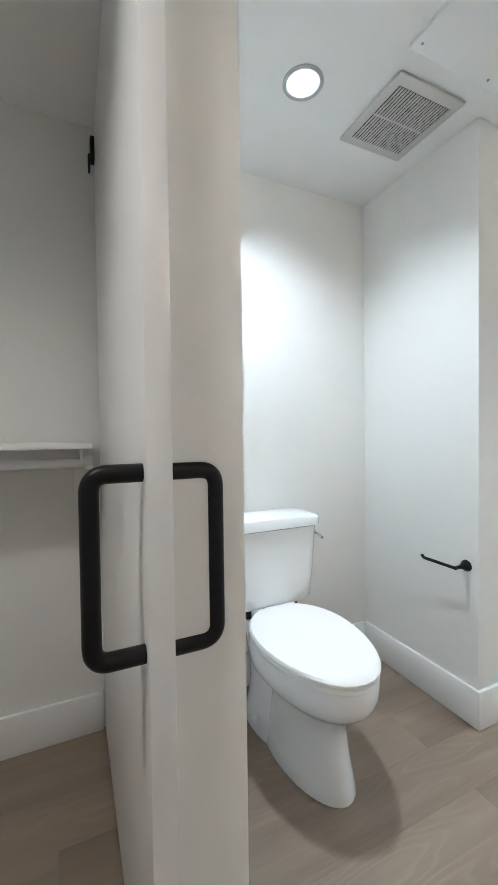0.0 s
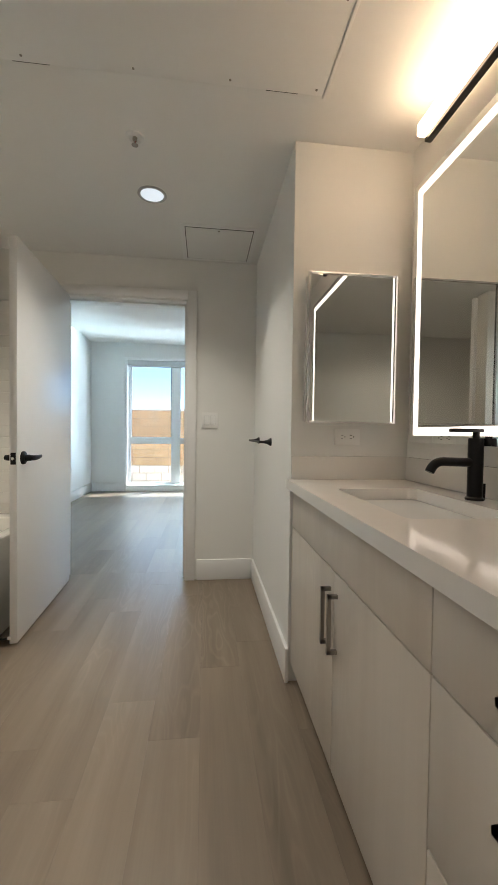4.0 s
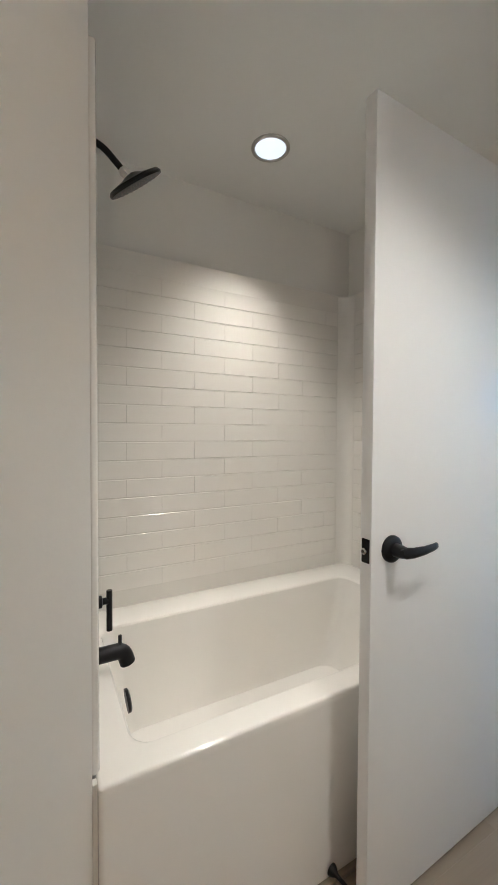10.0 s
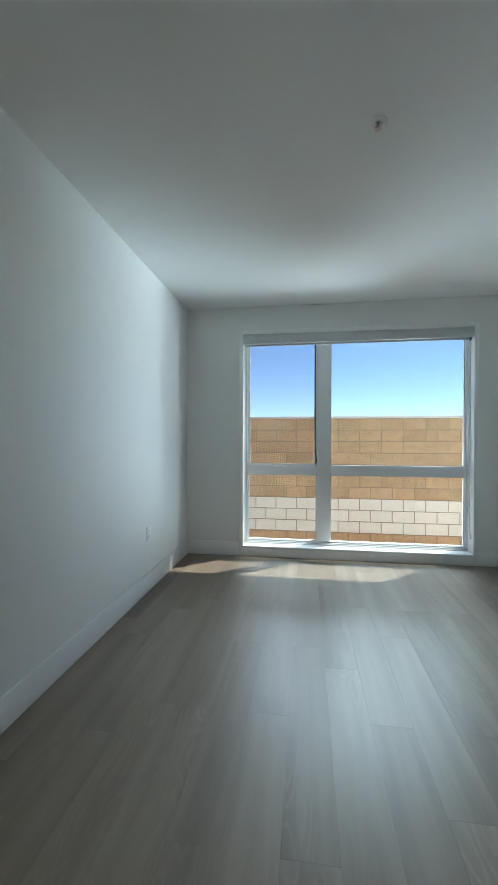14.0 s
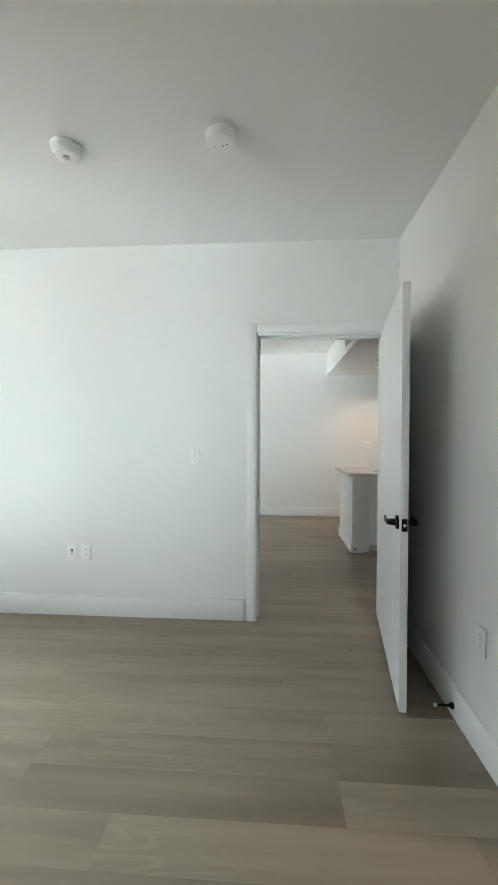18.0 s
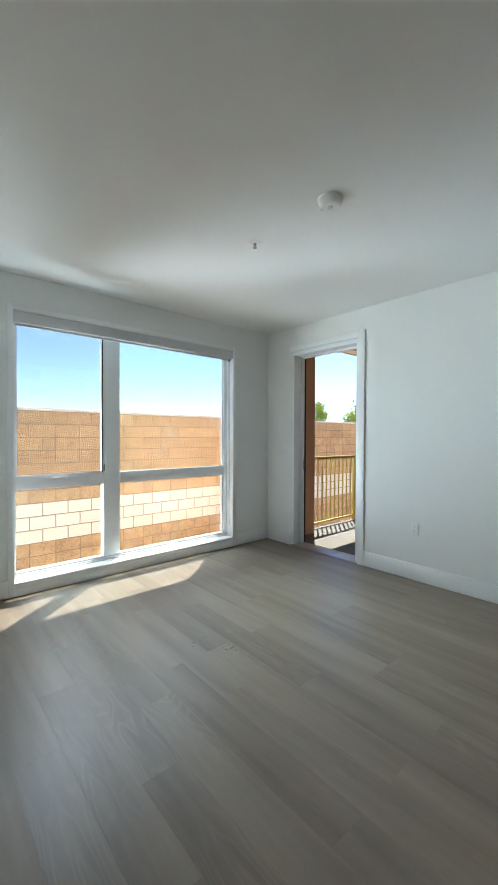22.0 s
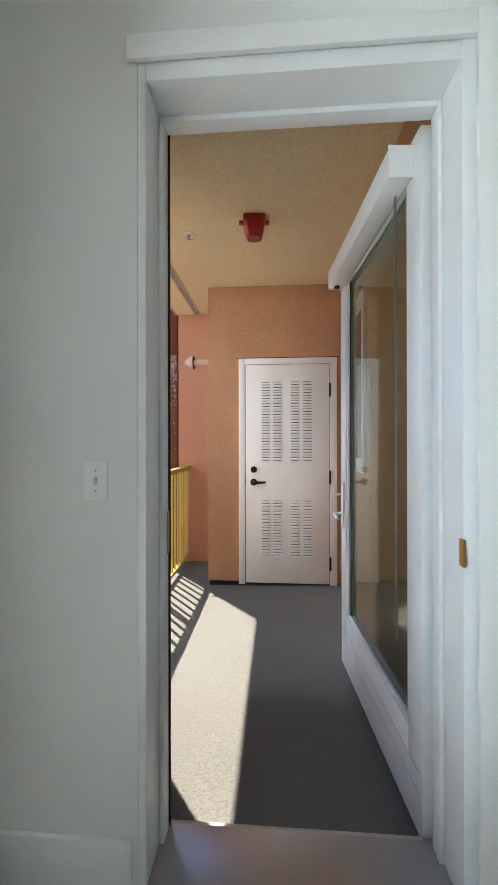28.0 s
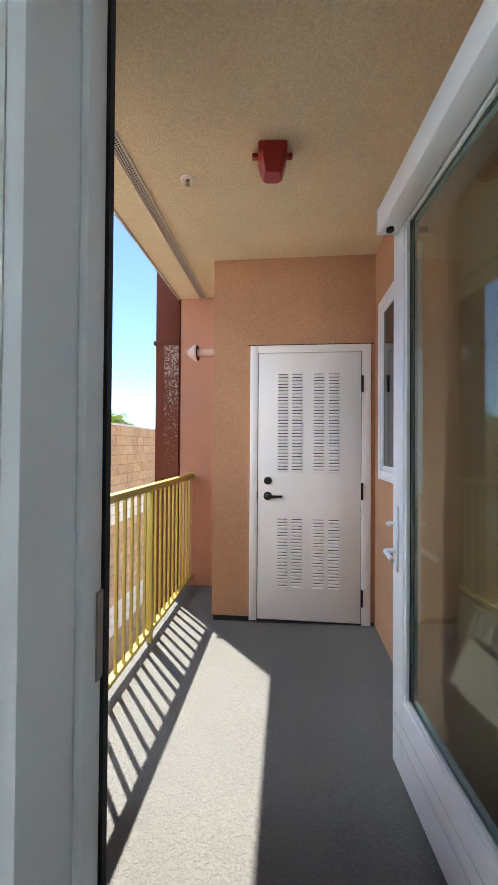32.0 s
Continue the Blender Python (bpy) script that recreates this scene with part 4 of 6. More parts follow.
ra = [lip.verts.new((-w, y, z)) for z, y in prof]
rb = [lip.verts.new((w, y, z)) for z, y in prof]
for i in range(4):
    lip.faces.new((ra[i], ra[i + 1], rb[i + 1], rb[i]))
lip.faces.new(ra)
lip.faces.new(rb[::-1])
first = None
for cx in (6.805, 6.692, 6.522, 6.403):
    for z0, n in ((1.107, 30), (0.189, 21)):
        # a near-black sheet paints the shade between the louvres
        part("louvre_shade_sheet", box(cx - w, cx + w, LY + 0.0105, LY + 0.0128, z0 - 0.004, z0 + 0.0262 * n - 0.004), DARK_AND_SHADE, sd, "near-black sheet for the shade between the louvres")
        for i in range(n):
            if first is None:
                first = part("louvre", lip, GREYDOOR, sd)
                ob = first
            else:
                ob = first.copy()
                scene.collection.objects.link(ob)
            ob.location = (cx, LY + 0.0128, z0 + 0.0262 * i - 0.0035)
for z in (1.74, 0.90, 0.07):
    part("hinge", lathe([(0, 0), (0.010, 0), (0.010, 0.13), (0, 0.13)], (DX0 - 0.004, LY + 0.022, z), (0, 0, 1), 12), BLACK, sd, "black hinge", smooth=40)
part("deadbolt", lathe([(0, 0), (0.032, 0), (0.030, 0.014), (0.020, 0.018), (0, 0.018)], (6.922, LY + 0.012, 1.037), (0, 1, 0), 26), BLACK, sd, "black deadbolt", smooth=40)
lever(sd, (6.922, LY + 0.012, 0.915), (0, 1, 0), (-1, 0, 0), "matte black lever")
part("strike", box(7.006, 7.010, LY + 0.016, LY + 0.018, 0.88, 0.95), BLACK, sd)

# window in the stucco wall beside the storage door
w2 = thing("window_3", "white vinyl window in the stucco balcony wall", "window", kind="structure")
for y0, y1, z0, z1 in ((-7.62, -7.56, 1.08, 2.36), (-6.79, -6.73, 1.08, 2.36), (-7.56, -6.79, 1.08, 1.14), (-7.56, -6.79, 2.30, 2.36)):
    part("window_frame", box(6.06, 6.108, y0, y1, z0, z1, 0.005), VINYL, w2, smooth=30)
for y0, y1, z0, z1 in ((-7.56, -7.52, 1.14, 2.30), (-6.83, -6.79, 1.14, 2.30), (-7.52, -6.83, 1.14, 1.18), (-7.52, -6.83, 2.26, 2.30)):
    part("sash", box(6.075, 6.098, y0, y1, z0, z1, 0.003), VINYL, w2, smooth=30)
# opaque pane; its near-black colour paints the unlit room behind the window
part("pane", box(6.0855, 6.089, -7.52, -6.83, 1.18, 2.26), surface("unlit_room_glass", (0.02, 0.025, 0.03), 0.03, var=0.1, spec=0.9), w2, "opaque pane, near-black for the unlit room behind")

# balcony door, its frame and threshold
fr = thing("door_frame_balcony", "white balcony door frame with casing", "door frame", kind="structure")
for x0, x1, y0, y1, z0, z1 in ((7.075, 7.10, -5.318, -5.122, 0.0, 2.40), (6.15, 6.19, -5.318, -5.122, 0.0, 2.40), (6.19, 7.075, -5.318, -5.122, 2.345, 2.40)):
    part("jamb", box(x0, x1, y0, y1, z0, z1, 0.002), VINYL, fr, smooth=30)
for x0, x1, y0, y1, z0, z1 in ((7.060, 7.075, -5.30, -5.245, 0.0, 2.345), (6.19, 6.205, -5.30, -5.245, 0.0, 2.345), (6.205, 7.060, -5.30, -5.245, 2.325, 2.345)):
    part("stop", box(x0, x1, y0, y1, z0, z1, 0.003), VINYL, fr, smooth=30)
part("weather_strip", box(7.0565, 7.0595, -5.312, -5.304, 0.0, 2.33), DARK_AND_SHADE, fr, "black weather strip")
part("outer_strip", box(7.06, 7.10, -5.328, -5.3185, -0.05, 2.40), DARK_AND_SHADE, fr, "black sealant line")
part("hinge_leaf", box(6.186, 6.196, -5.135, -5.112, 0.955, 1.03, 0.002), BRASS, fr, "brass hinge leaf", smooth=30)
part("keeper", box(7.0565, 7.0595, -5.30, -5.28, 0.93, 1.07, 0.001), STEEL, fr, "steel keeper plate")
part("threshold", box(6.15, 7.10, -5.318, -5.10, -0.06, 0.010, 0.004), surface("aluminium_threshold", (0.42, 0.40, 0.39), 0.35, 0.8, var=0.08, scale=14), fr, "aluminium threshold", smooth=30)
part("sill_lip", box(6.15, 7.10, -5.37, -5.319, BF, -0.03, 0.004), CAPM, fr)
for x0, x1, z0, z1 in ((6.08, 6.155, 0.0, 2.465), (6.155, 7.125, 2.395, 2.465)):
    part("casing", box(x0, x1, -5.117, -5.102, z0, z1, 0.002), TRIM, fr, smooth=30)

bd = thing("balcony_door", "white glazed balcony door standing open, with a blind cassette", "door", (6.185, -5.36, 0), -85.5)
BW, BH = 1.10, 2.36
for x0, x1, z0, z1 in ((0, 0.115, -0.045, BH), (BW - 0.115, BW, -0.045, BH), (0.115, BW - 0.115, -0.045, 0.27), (0.115, BW - 0.115, BH - 0.115, BH)):
    part("stile" if z1 == BH and x1 - x0 < 0.2 else "rail", box(x0, x1, -0.03, 0.03, z0, z1, 0.004), VINYL, bd, smooth=30)
p = part("pane", box(0.115, BW - 0.115, -0.006, 0.006, 0.27, BH - 0.115), DOORGLASS, bd, "tinted double glazing")
for s in (-1, 1):
    for x0, x1, z0, z1 in ((0.115, 0.135, 0.27, BH - 0.115), (BW - 0.135, BW - 0.115, 0.27, BH - 0.115), (0.135, BW - 0.135, 0.27, 0.29), (0.135, BW - 0.135, BH - 0.135, BH - 0.115)):
        part("glazing_bead", box(x0, x1, s * 0.008, s * 0.024, z0, z1, 0.003), VINYL, bd)
    part("gasket", box(0.134, 0.139, s * 0.0065, s * 0.009, 0.285, BH - 0.13), DARK_AND_SHADE, bd, "black gasket")
    part("gasket", box(BW - 0.139, BW - 0.134, s * 0.0065, s * 0.009, 0.285, BH - 0.13), DARK_AND_SHADE, bd, "black gasket")
part("groove", box(0.02, BW - 0.02, 0.0302, 0.0312, 0.10, 0.105), SHADE, bd)
part("groove", box(0.02, BW - 0.02, 0.0302, 0.0312, 0.17, 0.175), SHADE, bd)
cas = part("blind_cassette", box(0.06, BW - 0.05, 0.031, 0.115, BH - 0.135, BH - 0.03, 0.006), VINYL, bd, "white roller blind cassette", smooth=30)
part("end_cap", box(BW - 0.05, BW - 0.044, 0.03, 0.118, BH - 0.14, BH - 0.026, 0.002), VINYL, cas)
part("end_cap", box(0.054, 0.06, 0.03, 0.118, BH - 0.14, BH - 0.026, 0.002), VINYL, cas)
part("clutch", lathe([(0, 0), (0.016, 0), (0.016, 0.012), (0, 0.012)], (BW - 0.09, 0.075, BH - 0.147), (0, 0, 1), 16), BLACK, cas)
for dx in (0.0, 0.014):
    part("bead_chain", tube([(0.165 + dx, 0.05, BH - 0.13), (0.168 + dx, 0.047, 0.62), (0.172, 0.047, 0.55)], 0.0022, 6), STEEL, cas, "steel bead chain")
plate = part("handle_plate", box(BW - 0.075, BW - 0.04, 0.0305, 0.041, 0.78, 1.06, 0.006), VINYL, bd, "white handle plate", smooth=40)
part("lever_handle", tube(rounded([(BW - 0.058, 0.04, 0.87), (BW - 0.058, 0.085, 0.87), (BW - 0.17, 0.092, 0.86)], 0.02), 0.010, 12), VINYL, plate, "white lever handle", smooth=50)
part("thumb_turn", tube(rounded([(BW - 0.058, 0.04, 0.985), (BW - 0.058, 0.075, 0.985), (BW - 0.095, 0.078, 0.985)], 0.012), 0.007, 10), VINYL, plate, smooth=50)

# ---- block wall, ground and what stands beyond ----
GZ = -3.0
solid("ground", box(-900, 900, -900, 900, GZ - 0.5, GZ), GROUNDM, "pale dry ground far below the windows", "ground", "structure")
WX, WTOP, CH, BL = 10.1, 1.655, 0.193, 0.352
STEP_Y, STEP = -2.45, 0.10            # the wall steps up here, towards the balcony
bm = box(WX + 0.014, WX + 0.19, STEP_Y, 40, GZ, WTOP - 0.04)
box(WX + 0.014, WX + 0.19, -60, STEP_Y - 0.0005, GZ, WTOP + STEP - 0.04, bm=bm)
block_wall = tagged(part("block_wall", bm, MORTAR), "tall concrete block boundary wall with pale bands", "boundary wall", "", "structure")
part("coping", box(WX - 0.015, WX + 0.205, STEP_Y, 40, WTOP - 0.04, WTOP, 0.006), CAPM, block_wall, "flat concrete coping")
part("coping", box(WX - 0.015, WX + 0.205, -60, STEP_Y - 0.001, WTOP + STEP - 0.04, WTOP + STEP, 0.006), CAPM, block_wall, "flat concrete coping")

box1 = thing("rooftop_building", "pale grey flat-roofed building block beyond the wall", "building")
part("wall", box(17.3, 19.05, -18.05, -16.2, GZ, 3.0), FARGREY, box1)
part("roof", box(17.27, 19.08, -18.08, -16.17, 3.0, 3.07), CAPM, box1)


def tree(place, height, spread, label, seed):
    """A tapered trunk with limbs and a ragged crown of leaf clumps."""
    rng = random.Random(seed)
    t = thing("tree", label, "tree", place)
    part("trunk", tube([(0, 0, 0), (0.05, 0.02, height * 0.35), (-0.04, 0.05, height * 0.62), (0.02, 0, height * 0.85)], 0.1, 10, radii=[0.16, 0.12, 0.08, 0.03]), BARK, t, smooth=50)
    for i in range(6):
        a, z = i * 1.05 + rng.uniform(-0.3, 0.3), height * rng.uniform(0.42, 0.68)
        r = spread * rng.uniform(0.5, 0.85)
        part("limb", tube([(0, 0, z), (r * 0.5 * math.cos(a), r * 0.5 * math.sin(a), z + r * 0.35), (r * math.cos(a), r * math.sin(a), z + r * 0.75)], 0.05, 7, radii=[0.06, 0.04, 0.015]), BARK, t)
    bm = bmesh.new()
    clumps, h = [], spread * 0.95
    while len(clumps) < 60:
        v = Vector((rng.uniform(-1, 1), rng.uniform(-1, 1), rng.uniform(-1, 1)))
        if 0.25 < v.length < 1:
            clumps.append((v.x * spread * 0.86, v.y * spread * 0.86, height - h + v.z * h * 0.88))
    for cx, cy, cz in clumps:
        for _ in range(70):
            d = Vector((rng.gauss(0, 1), rng.gauss(0, 1), rng.gauss(0, 0.8))) * spread * 0.13
            p = Vector((cx, cy, cz)) + d
            u = Vector((rng.gauss(0, 1), rng.gauss(0, 1), rng.gauss(0, 1))).normalized()
            v = u.orthogonal().normalized()
            s = rng.uniform(0.045, 0.085) * spread
            bm.faces.new([bm.verts.new(p + u * s), bm.verts.new(p + v * s * 0.45), bm.verts.new(p - u * s), bm.verts.new(p - v * s * 0.45)])
    part("crown", bm, LEAF, t, "bright green ragged leaf crown")


tree((20.6, -27.9, GZ), 7.1, 1.8, "bright green leafy tree beyond the block wall", 3)
tree((30.0, -54.8, GZ), 9.0, 2.4, "green leafy tree far beyond the block wall", 5)
tree((45.0, -51.8, GZ), 10.2, 2.2, "green leafy tree top above the block wall", 8)
tree((43.0, -17.8, GZ), 6.9, 1.3, "small green tree top above the block wall", 8)

# ---- bathroom ----
def downlight(place, label, mat, r=0.075):
    d = thing("downlight", label, "downlight", place, group="recessed ceiling lights")
    part("trim_ring", lathe([(r * 0.8, -0.0005), (r, -0.0005), (r, -0.004), (r * 0.84, -0.007), (r * 0.8, -0.004)], n=36, hollow=True), RINGM, d, "grey trim ring", smooth=40)
    part("lens", lathe([(0, -0.001), (r * 0.8, -0.001), (r * 0.8, -0.003), (0, -0.0035)], n=32), mat, d, "glowing lens")
    return d


downlight((0.81, 1.21, BC), "lit recessed ceiling light over the toilet", LED_COOL, 0.069)
downlight((2.413, 1.545, BC), "lit recessed ceiling light over the tub", LED_COOL)
downlight((-0.45, 0.45, BC), "lit recessed ceiling light in the closet", LED_COOL)
downlight((2.385, 0.272, BC), "lit recessed ceiling light near the bathroom door", LED_COOL)

# exhaust fan
fan = thing("exhaust_fan", "white ceiling exhaust fan grille with dark slots", "exhaust fan", (1.228, 1.196, BC))
part("cover", box(-0.155, 0.155, -0.162, 0.162, -0.014, -0.0005, 0.008), FANGREY, fan, smooth=40)
# no real recess: a near-black plate paints the shade behind the slats
part("grille_shade_plate", box(-0.122, 0.122, -0.122, 0.122, -0.0155, -0.0135), DARK_AND_SHADE, fan, "near-black plate for the shade behind the slats")
part("rib", box(-0.122, 0.122, -0.003, 0.003, -0.0183, -0.0145), FANGREY, fan)
s0 = None
for i in range(20):
    x = -0.1159 + i * 0.0122
    if s0 is None:
        s0 = part("slat", box(-0.0034, 0.0034, -0.122, 0.122, -0.0178, -0.0145), FANGREY, fan)
        ob = s0
    else:
        ob = s0.copy()
        scene.collection.objects.link(ob)
    ob.location.x = x

# ceiling patch board and access panel
pb = thing("ceiling_panel", "white board screwed to the ceiling, edges showing", "ceiling panel")
part("board", box(1.035, 1.68, -0.43, 0.968, BC - 0.013, BC - 0.0005, 0.002), CEIL, pb, smooth=30)
scr = None
for x, y in [(1.655, v) for v in (-0.40, -0.09, 0.24, 0.60, 0.94)] + [(1.06, v) for v in (-0.40, 0.24, 0.60, 0.94)] + [(1.36, 0.94), (1.36, -0.405)]:
    if scr is None:
        scr = part("screw", lathe([(0, -0.0135), (0.0045, -0.0135), (0.004, -0.0155), (0.0015, -0.0145), (0, -0.0145)], n=10), STEEL, pb, "small steel screw")
        ob = scr
    else:
        ob = scr.copy()
        scene.collection.objects.link(ob)
    ob.location = (x, y, BC)
part("edge_strip", box(1.035, 1.688, -0.443, -0.431, BC - 0.015, BC - 0.0005, 0.002), TRIM, pb, "pale edge strip", smooth=30)
part("joint", box(1.6803, 1.6818, -0.43, 0.968, BC - 0.004, BC - 0.0006), SHADE, pb, "open joint")
for y in (-0.34, 0.52):
    part("gap", box(1.682, 1.6845, y, y + 0.12, BC - 0.010, BC - 0.0006), DARK_AND_SHADE, pb, "dark open joint")
ap = thing("access_panel", "white square ceiling access panel with a thin frame", "access panel")
part("frame", box(2.645, 3.128, -0.335, 0.148, BC - 0.003, BC - 0.0005, 0.001), TRIM, ap)
part("gap", box(2.675, 3.098, -0.305, 0.118, BC - 0.0042, BC - 0.0028), DARK_AND_SHADE, ap, "dark gap round the hatch")
part("hatch", box(2.679, 3.094, -0.301, 0.114, BC - 0.006, BC - 0.0035, 0.001), CEIL, ap)
part("latch", lathe([(0, -0.006), (0.006, -0.006), (0.005, -0.0085), (0, -0.009)], (2.70, -0.09, BC), n=12), STEEL, ap)


def rrect(bm, cx, cy, hx, hy, r, z, k=5):
    """A ring of verts: a rectangle with rounded corners."""
    out = []
    for sx, sy, a0 in ((1, 1, 0), (-1, 1, 90), (-1, -1, 180), (1, -1, 270)):
        for i in range(k + 1):
            a = radians(a0 + 90 * i / k)
            out.append(bm.verts.new((cx + sx * (hx - r) + r * math.cos(a), cy + sy * (hy - r) + r * math.sin(a), z)))
    return out


# toilet
TX = 0.83
toilet = thing("toilet", "white porcelain two-piece toilet with the lid down", "toilet", (TX, 1.68, 0), 180)


def egg(bm, back, front, half, z, n=36, sq=1.0):
    """An elongated ring: straight to the back, round to the front. y grows towards the front."""
    vs = []
    for i in range(n):
        a = 2 * math.pi * i / n
        s, c = math.sin(a), math.cos(a)
        mid = back + (front - back) * 0.42
        y = mid + (front - mid) * c if c > 0 else mid + (mid - back) * c
        x = half * math.copysign(abs(s) ** (0.85 if c < 0 else 1.0), s)
        vs.append(bm.verts.new((x, y, z)))
    return vs


bm = bmesh.new()
skin(bm, [egg(bm, *r) for r in ((0.20, 0.655, 0.120, 0.0), (0.20, 0.657, 0.122, 0.008), (0.215, 0.646, 0.112, 0.05), (0.24, 0.630, 0.100, 0.12), (0.25, 0.622, 0.096, 0.19), (0.25, 0.632, 0.102, 0.235),
                                (0.235, 0.662, 0.124, 0.268), (0.20, 0.704, 0.160, 0.298), (0.175, 0.729, 0.182, 0.325), (0.17, 0.737, 0.187, 0.35), (0.17, 0.738, 0.188, 0.392), (0.175, 0.731, 0.183, 0.401))])
bowl = part("bowl", bm, PORC, toilet, smooth=50)
bm = bmesh.new()
skin(bm, [egg(bm, *r) for r in ((0.06, 0.44, 0.132, 0.0), (0.06, 0.44, 0.133, 0.01), (0.06, 0.43, 0.126, 0.045), (0.06, 0.40, 0.104, 0.085), (0.05, 0.36, 0.092, 0.15), (0.04, 0.31, 0.088, 0.22), (0.02, 0.26, 0.10, 0.31), (0.0, 0.26, 0.14, 0.39), (0.01, 0.25, 0.14, 0.3975))])
part("trapway", bm, PORC, toilet, smooth=50)
for s in (-1, 1):
    part("bolt_cap", lathe([(0, 0), (0.016, 0), (0.015, 0.012), (0.008, 0.02), (0, 0.021)], (s * 0.128, 0.27, 0.052), (s * 0.7, 0, 0.7), 16), PORC, toilet, "white bolt cap", smooth=50)
bm = bmesh.new()
skin(bm, [egg(bm, *r) for r in ((0.19, 0.731, 0.182, 0.4025), (0.185, 0.738, 0.188, 0.406), (0.185, 0.738, 0.188, 0.416), (0.19, 0.733, 0.184, 0.4205))])
part("seat", bm, PLASTIC, toilet, "white plastic seat ring", smooth=40)
bm = bmesh.new()
skin(bm, [egg(bm, *r) for r in ((0.19, 0.733, 0.184, 0.4225), (0.183, 0.742, 0.191, 0.427), (0.183, 0.742, 0.191, 0.435), (0.19, 0.734, 0.185, 0.4425), (0.215, 0.706, 0.163, 0.4455))])
part("lid", bm, PLASTIC, toilet, "white plastic lid, closed", smooth=40)
for s in (-1, 1):
    part("hinge", box(s * 0.05, s * 0.10, 0.165, 0.195, 0.403, 0.437, 0.008), PLASTIC, toilet, smooth=40)
bm = bmesh.new()
skin(bm, [rrect(bm, 0, cy, hx, hy, r, z) for cy, hx, hy, r, z in ((0.10, 0.165, 0.075, 0.03, 0.432), (0.10, 0.188, 0.09, 0.04, 0.452), (0.10, 0.200, 0.095, 0.04, 0.55), (0.10, 0.215, 0.098, 0.04, 0.755))])
part("tank", bm, PORC, toilet, smooth=40)
bm = bmesh.new()
skin(bm, [rrect(bm, 0, cy, hx, hy, 0.04, z) for cy, hx, hy, z in ((0.10, 0.218, 0.1, 0.756), (0.102, 0.228, 0.108, 0.762), (0.102, 0.228, 0.108, 0.792), (0.102, 0.220, 0.100, 0.803), (0.102, 0.19, 0.07, 0.809))])
part("tank_lid", bm, PORC, toilet, smooth=40)
lev = part("flush_lever", lathe([(0, 0), (0.014, 0), (0.014, 0.006), (0.007, 0.012), (0.007, 0.022), (0, 0.022)], (-0.207, 0.155, 0.715), (-1, 0, 0), 16), CHROME, toilet, "chrome flush lever", smooth=40)
part("lever_arm", tube([(-0.224, 0.15, 0.715), (-0.226, 0.175, 0.712), (-0.222, 0.215, 0.705)], 0.006, 10), CHROME, lev, smooth=50)
part("tank_gasket", box(-0.12, 0.12, 0.03, 0.17, 0.398, 0.434), DARK_AND_SHADE, toilet, "dark gasket under the tank")
sv = thing("supply_valve", "chrome water supply valve with a braided hose", "valve")
part("escutcheon", lathe([(0, 0), (0.03, 0), (0.026, 0.008), (0, 0.009)], (0.60, 1.685, 0.23), (0, -1, 0), 20), CHROME, sv, smooth=40)
part("stem", tube([(0.60, 1.68, 0.23), (0.60, 1.62, 0.23)], 0.009, 12), CHROME, sv, smooth=40)
part("knob", lathe([(0, 0), (0.012, 0), (0.014, 0.012), (0.010, 0.022), (0, 0.022)], (0.60, 1.62, 0.23), (0, -1, 0), 12), CHROME, sv, smooth=40)
part("hose", tube(rounded([(0.60, 1.635, 0.235), (0.63, 1.61, 0.22), (0.705, 1.60, 0.25), (0.70, 1.60, 0.40)], 0.045), 0.0055, 10), STEEL, sv, "braided steel hose", smooth=50)


def cone_post(parent, base, out, h=0.055):
    part("post", lathe([(0, 0), (0.023, 0), (0.022, 0.006), (0.012, 0.022), (0.0075, 0.04), (0.0065, h), (0, h)], base, out, 22), BLACK, parent, smooth=50)


tp = thing("toilet_roll_holder", "matte black open toilet roll holder, empty", "toilet roll holder")
cone_post(tp, (1.493, 1.115, 0.622), (-1, 0, 0), 0.07)
part("arm", tube(rounded([(1.428, 1.108, 0.622), (1.426, 1.125, 0.622), (1.426, 1.262, 0.622), (1.426, 1.272, 0.632)], 0.006), 0.0065, 10), BLACK, tp, smooth=50)
tb = thing("towel_bar", "matte black towel bar with conical posts", "towel bar")
cone_post(tb, (2.425, -0.388, 1.04), (0, 1, 0), 0.07)
cone_post(tb, (2.90, -0.388, 1.04), (0, 1, 0), 0.07)
part("bar", tube([(2.415, -0.325, 1.04), (2.91, -0.325, 1.04)], 0.0065, 12), BLACK, tb, smooth=50)

# sliding closet panel and the closet shelf
cd = thing("closet_door", "full-height white closet door panel with black pull handles", "door")
part("panel", box(0.176, 0.216, 0.662, 1.684, 0.008, BC - 0.012, 0.0015), DOORP, cd, smooth=30)
for s, x in ((-1, 0.176), (1, 0.216)):
    part("pull_handle", tube(rounded([(x, 0.695, 1.097), (x + s * 0.078, 0.695, 1.097), (x + s * 0.078, 0.695, 0.812), (x, 0.695, 0.812)], 0.028, 8), 0.0145, 18), BLACK, cd, "matte black tubular pull handle", smooth=60)
part("track_guide", box(0.160, 0.1755, 1.640, 1.672, 2.175, 2.265, 0.003), BLACK, cd, "black hinge bracket")
part("guide_arm", box(0.152, 0.160, 1.645, 1.662, 2.135, 2.20, 0.002), BLACK, cd)
sh = thing("closet_shelf", "white closet shelf with a hanging rod and bracket", "shelf")
part("board", box(-1.19, 0.135, 1.39, 1.684, 1.115, 1.134, 0.002), TRIM, sh, smooth=30)
part("cleat", box(-1.19, 0.135, 1.684, 1.699, 1.03, 1.114, 0.001), TRIM, sh)
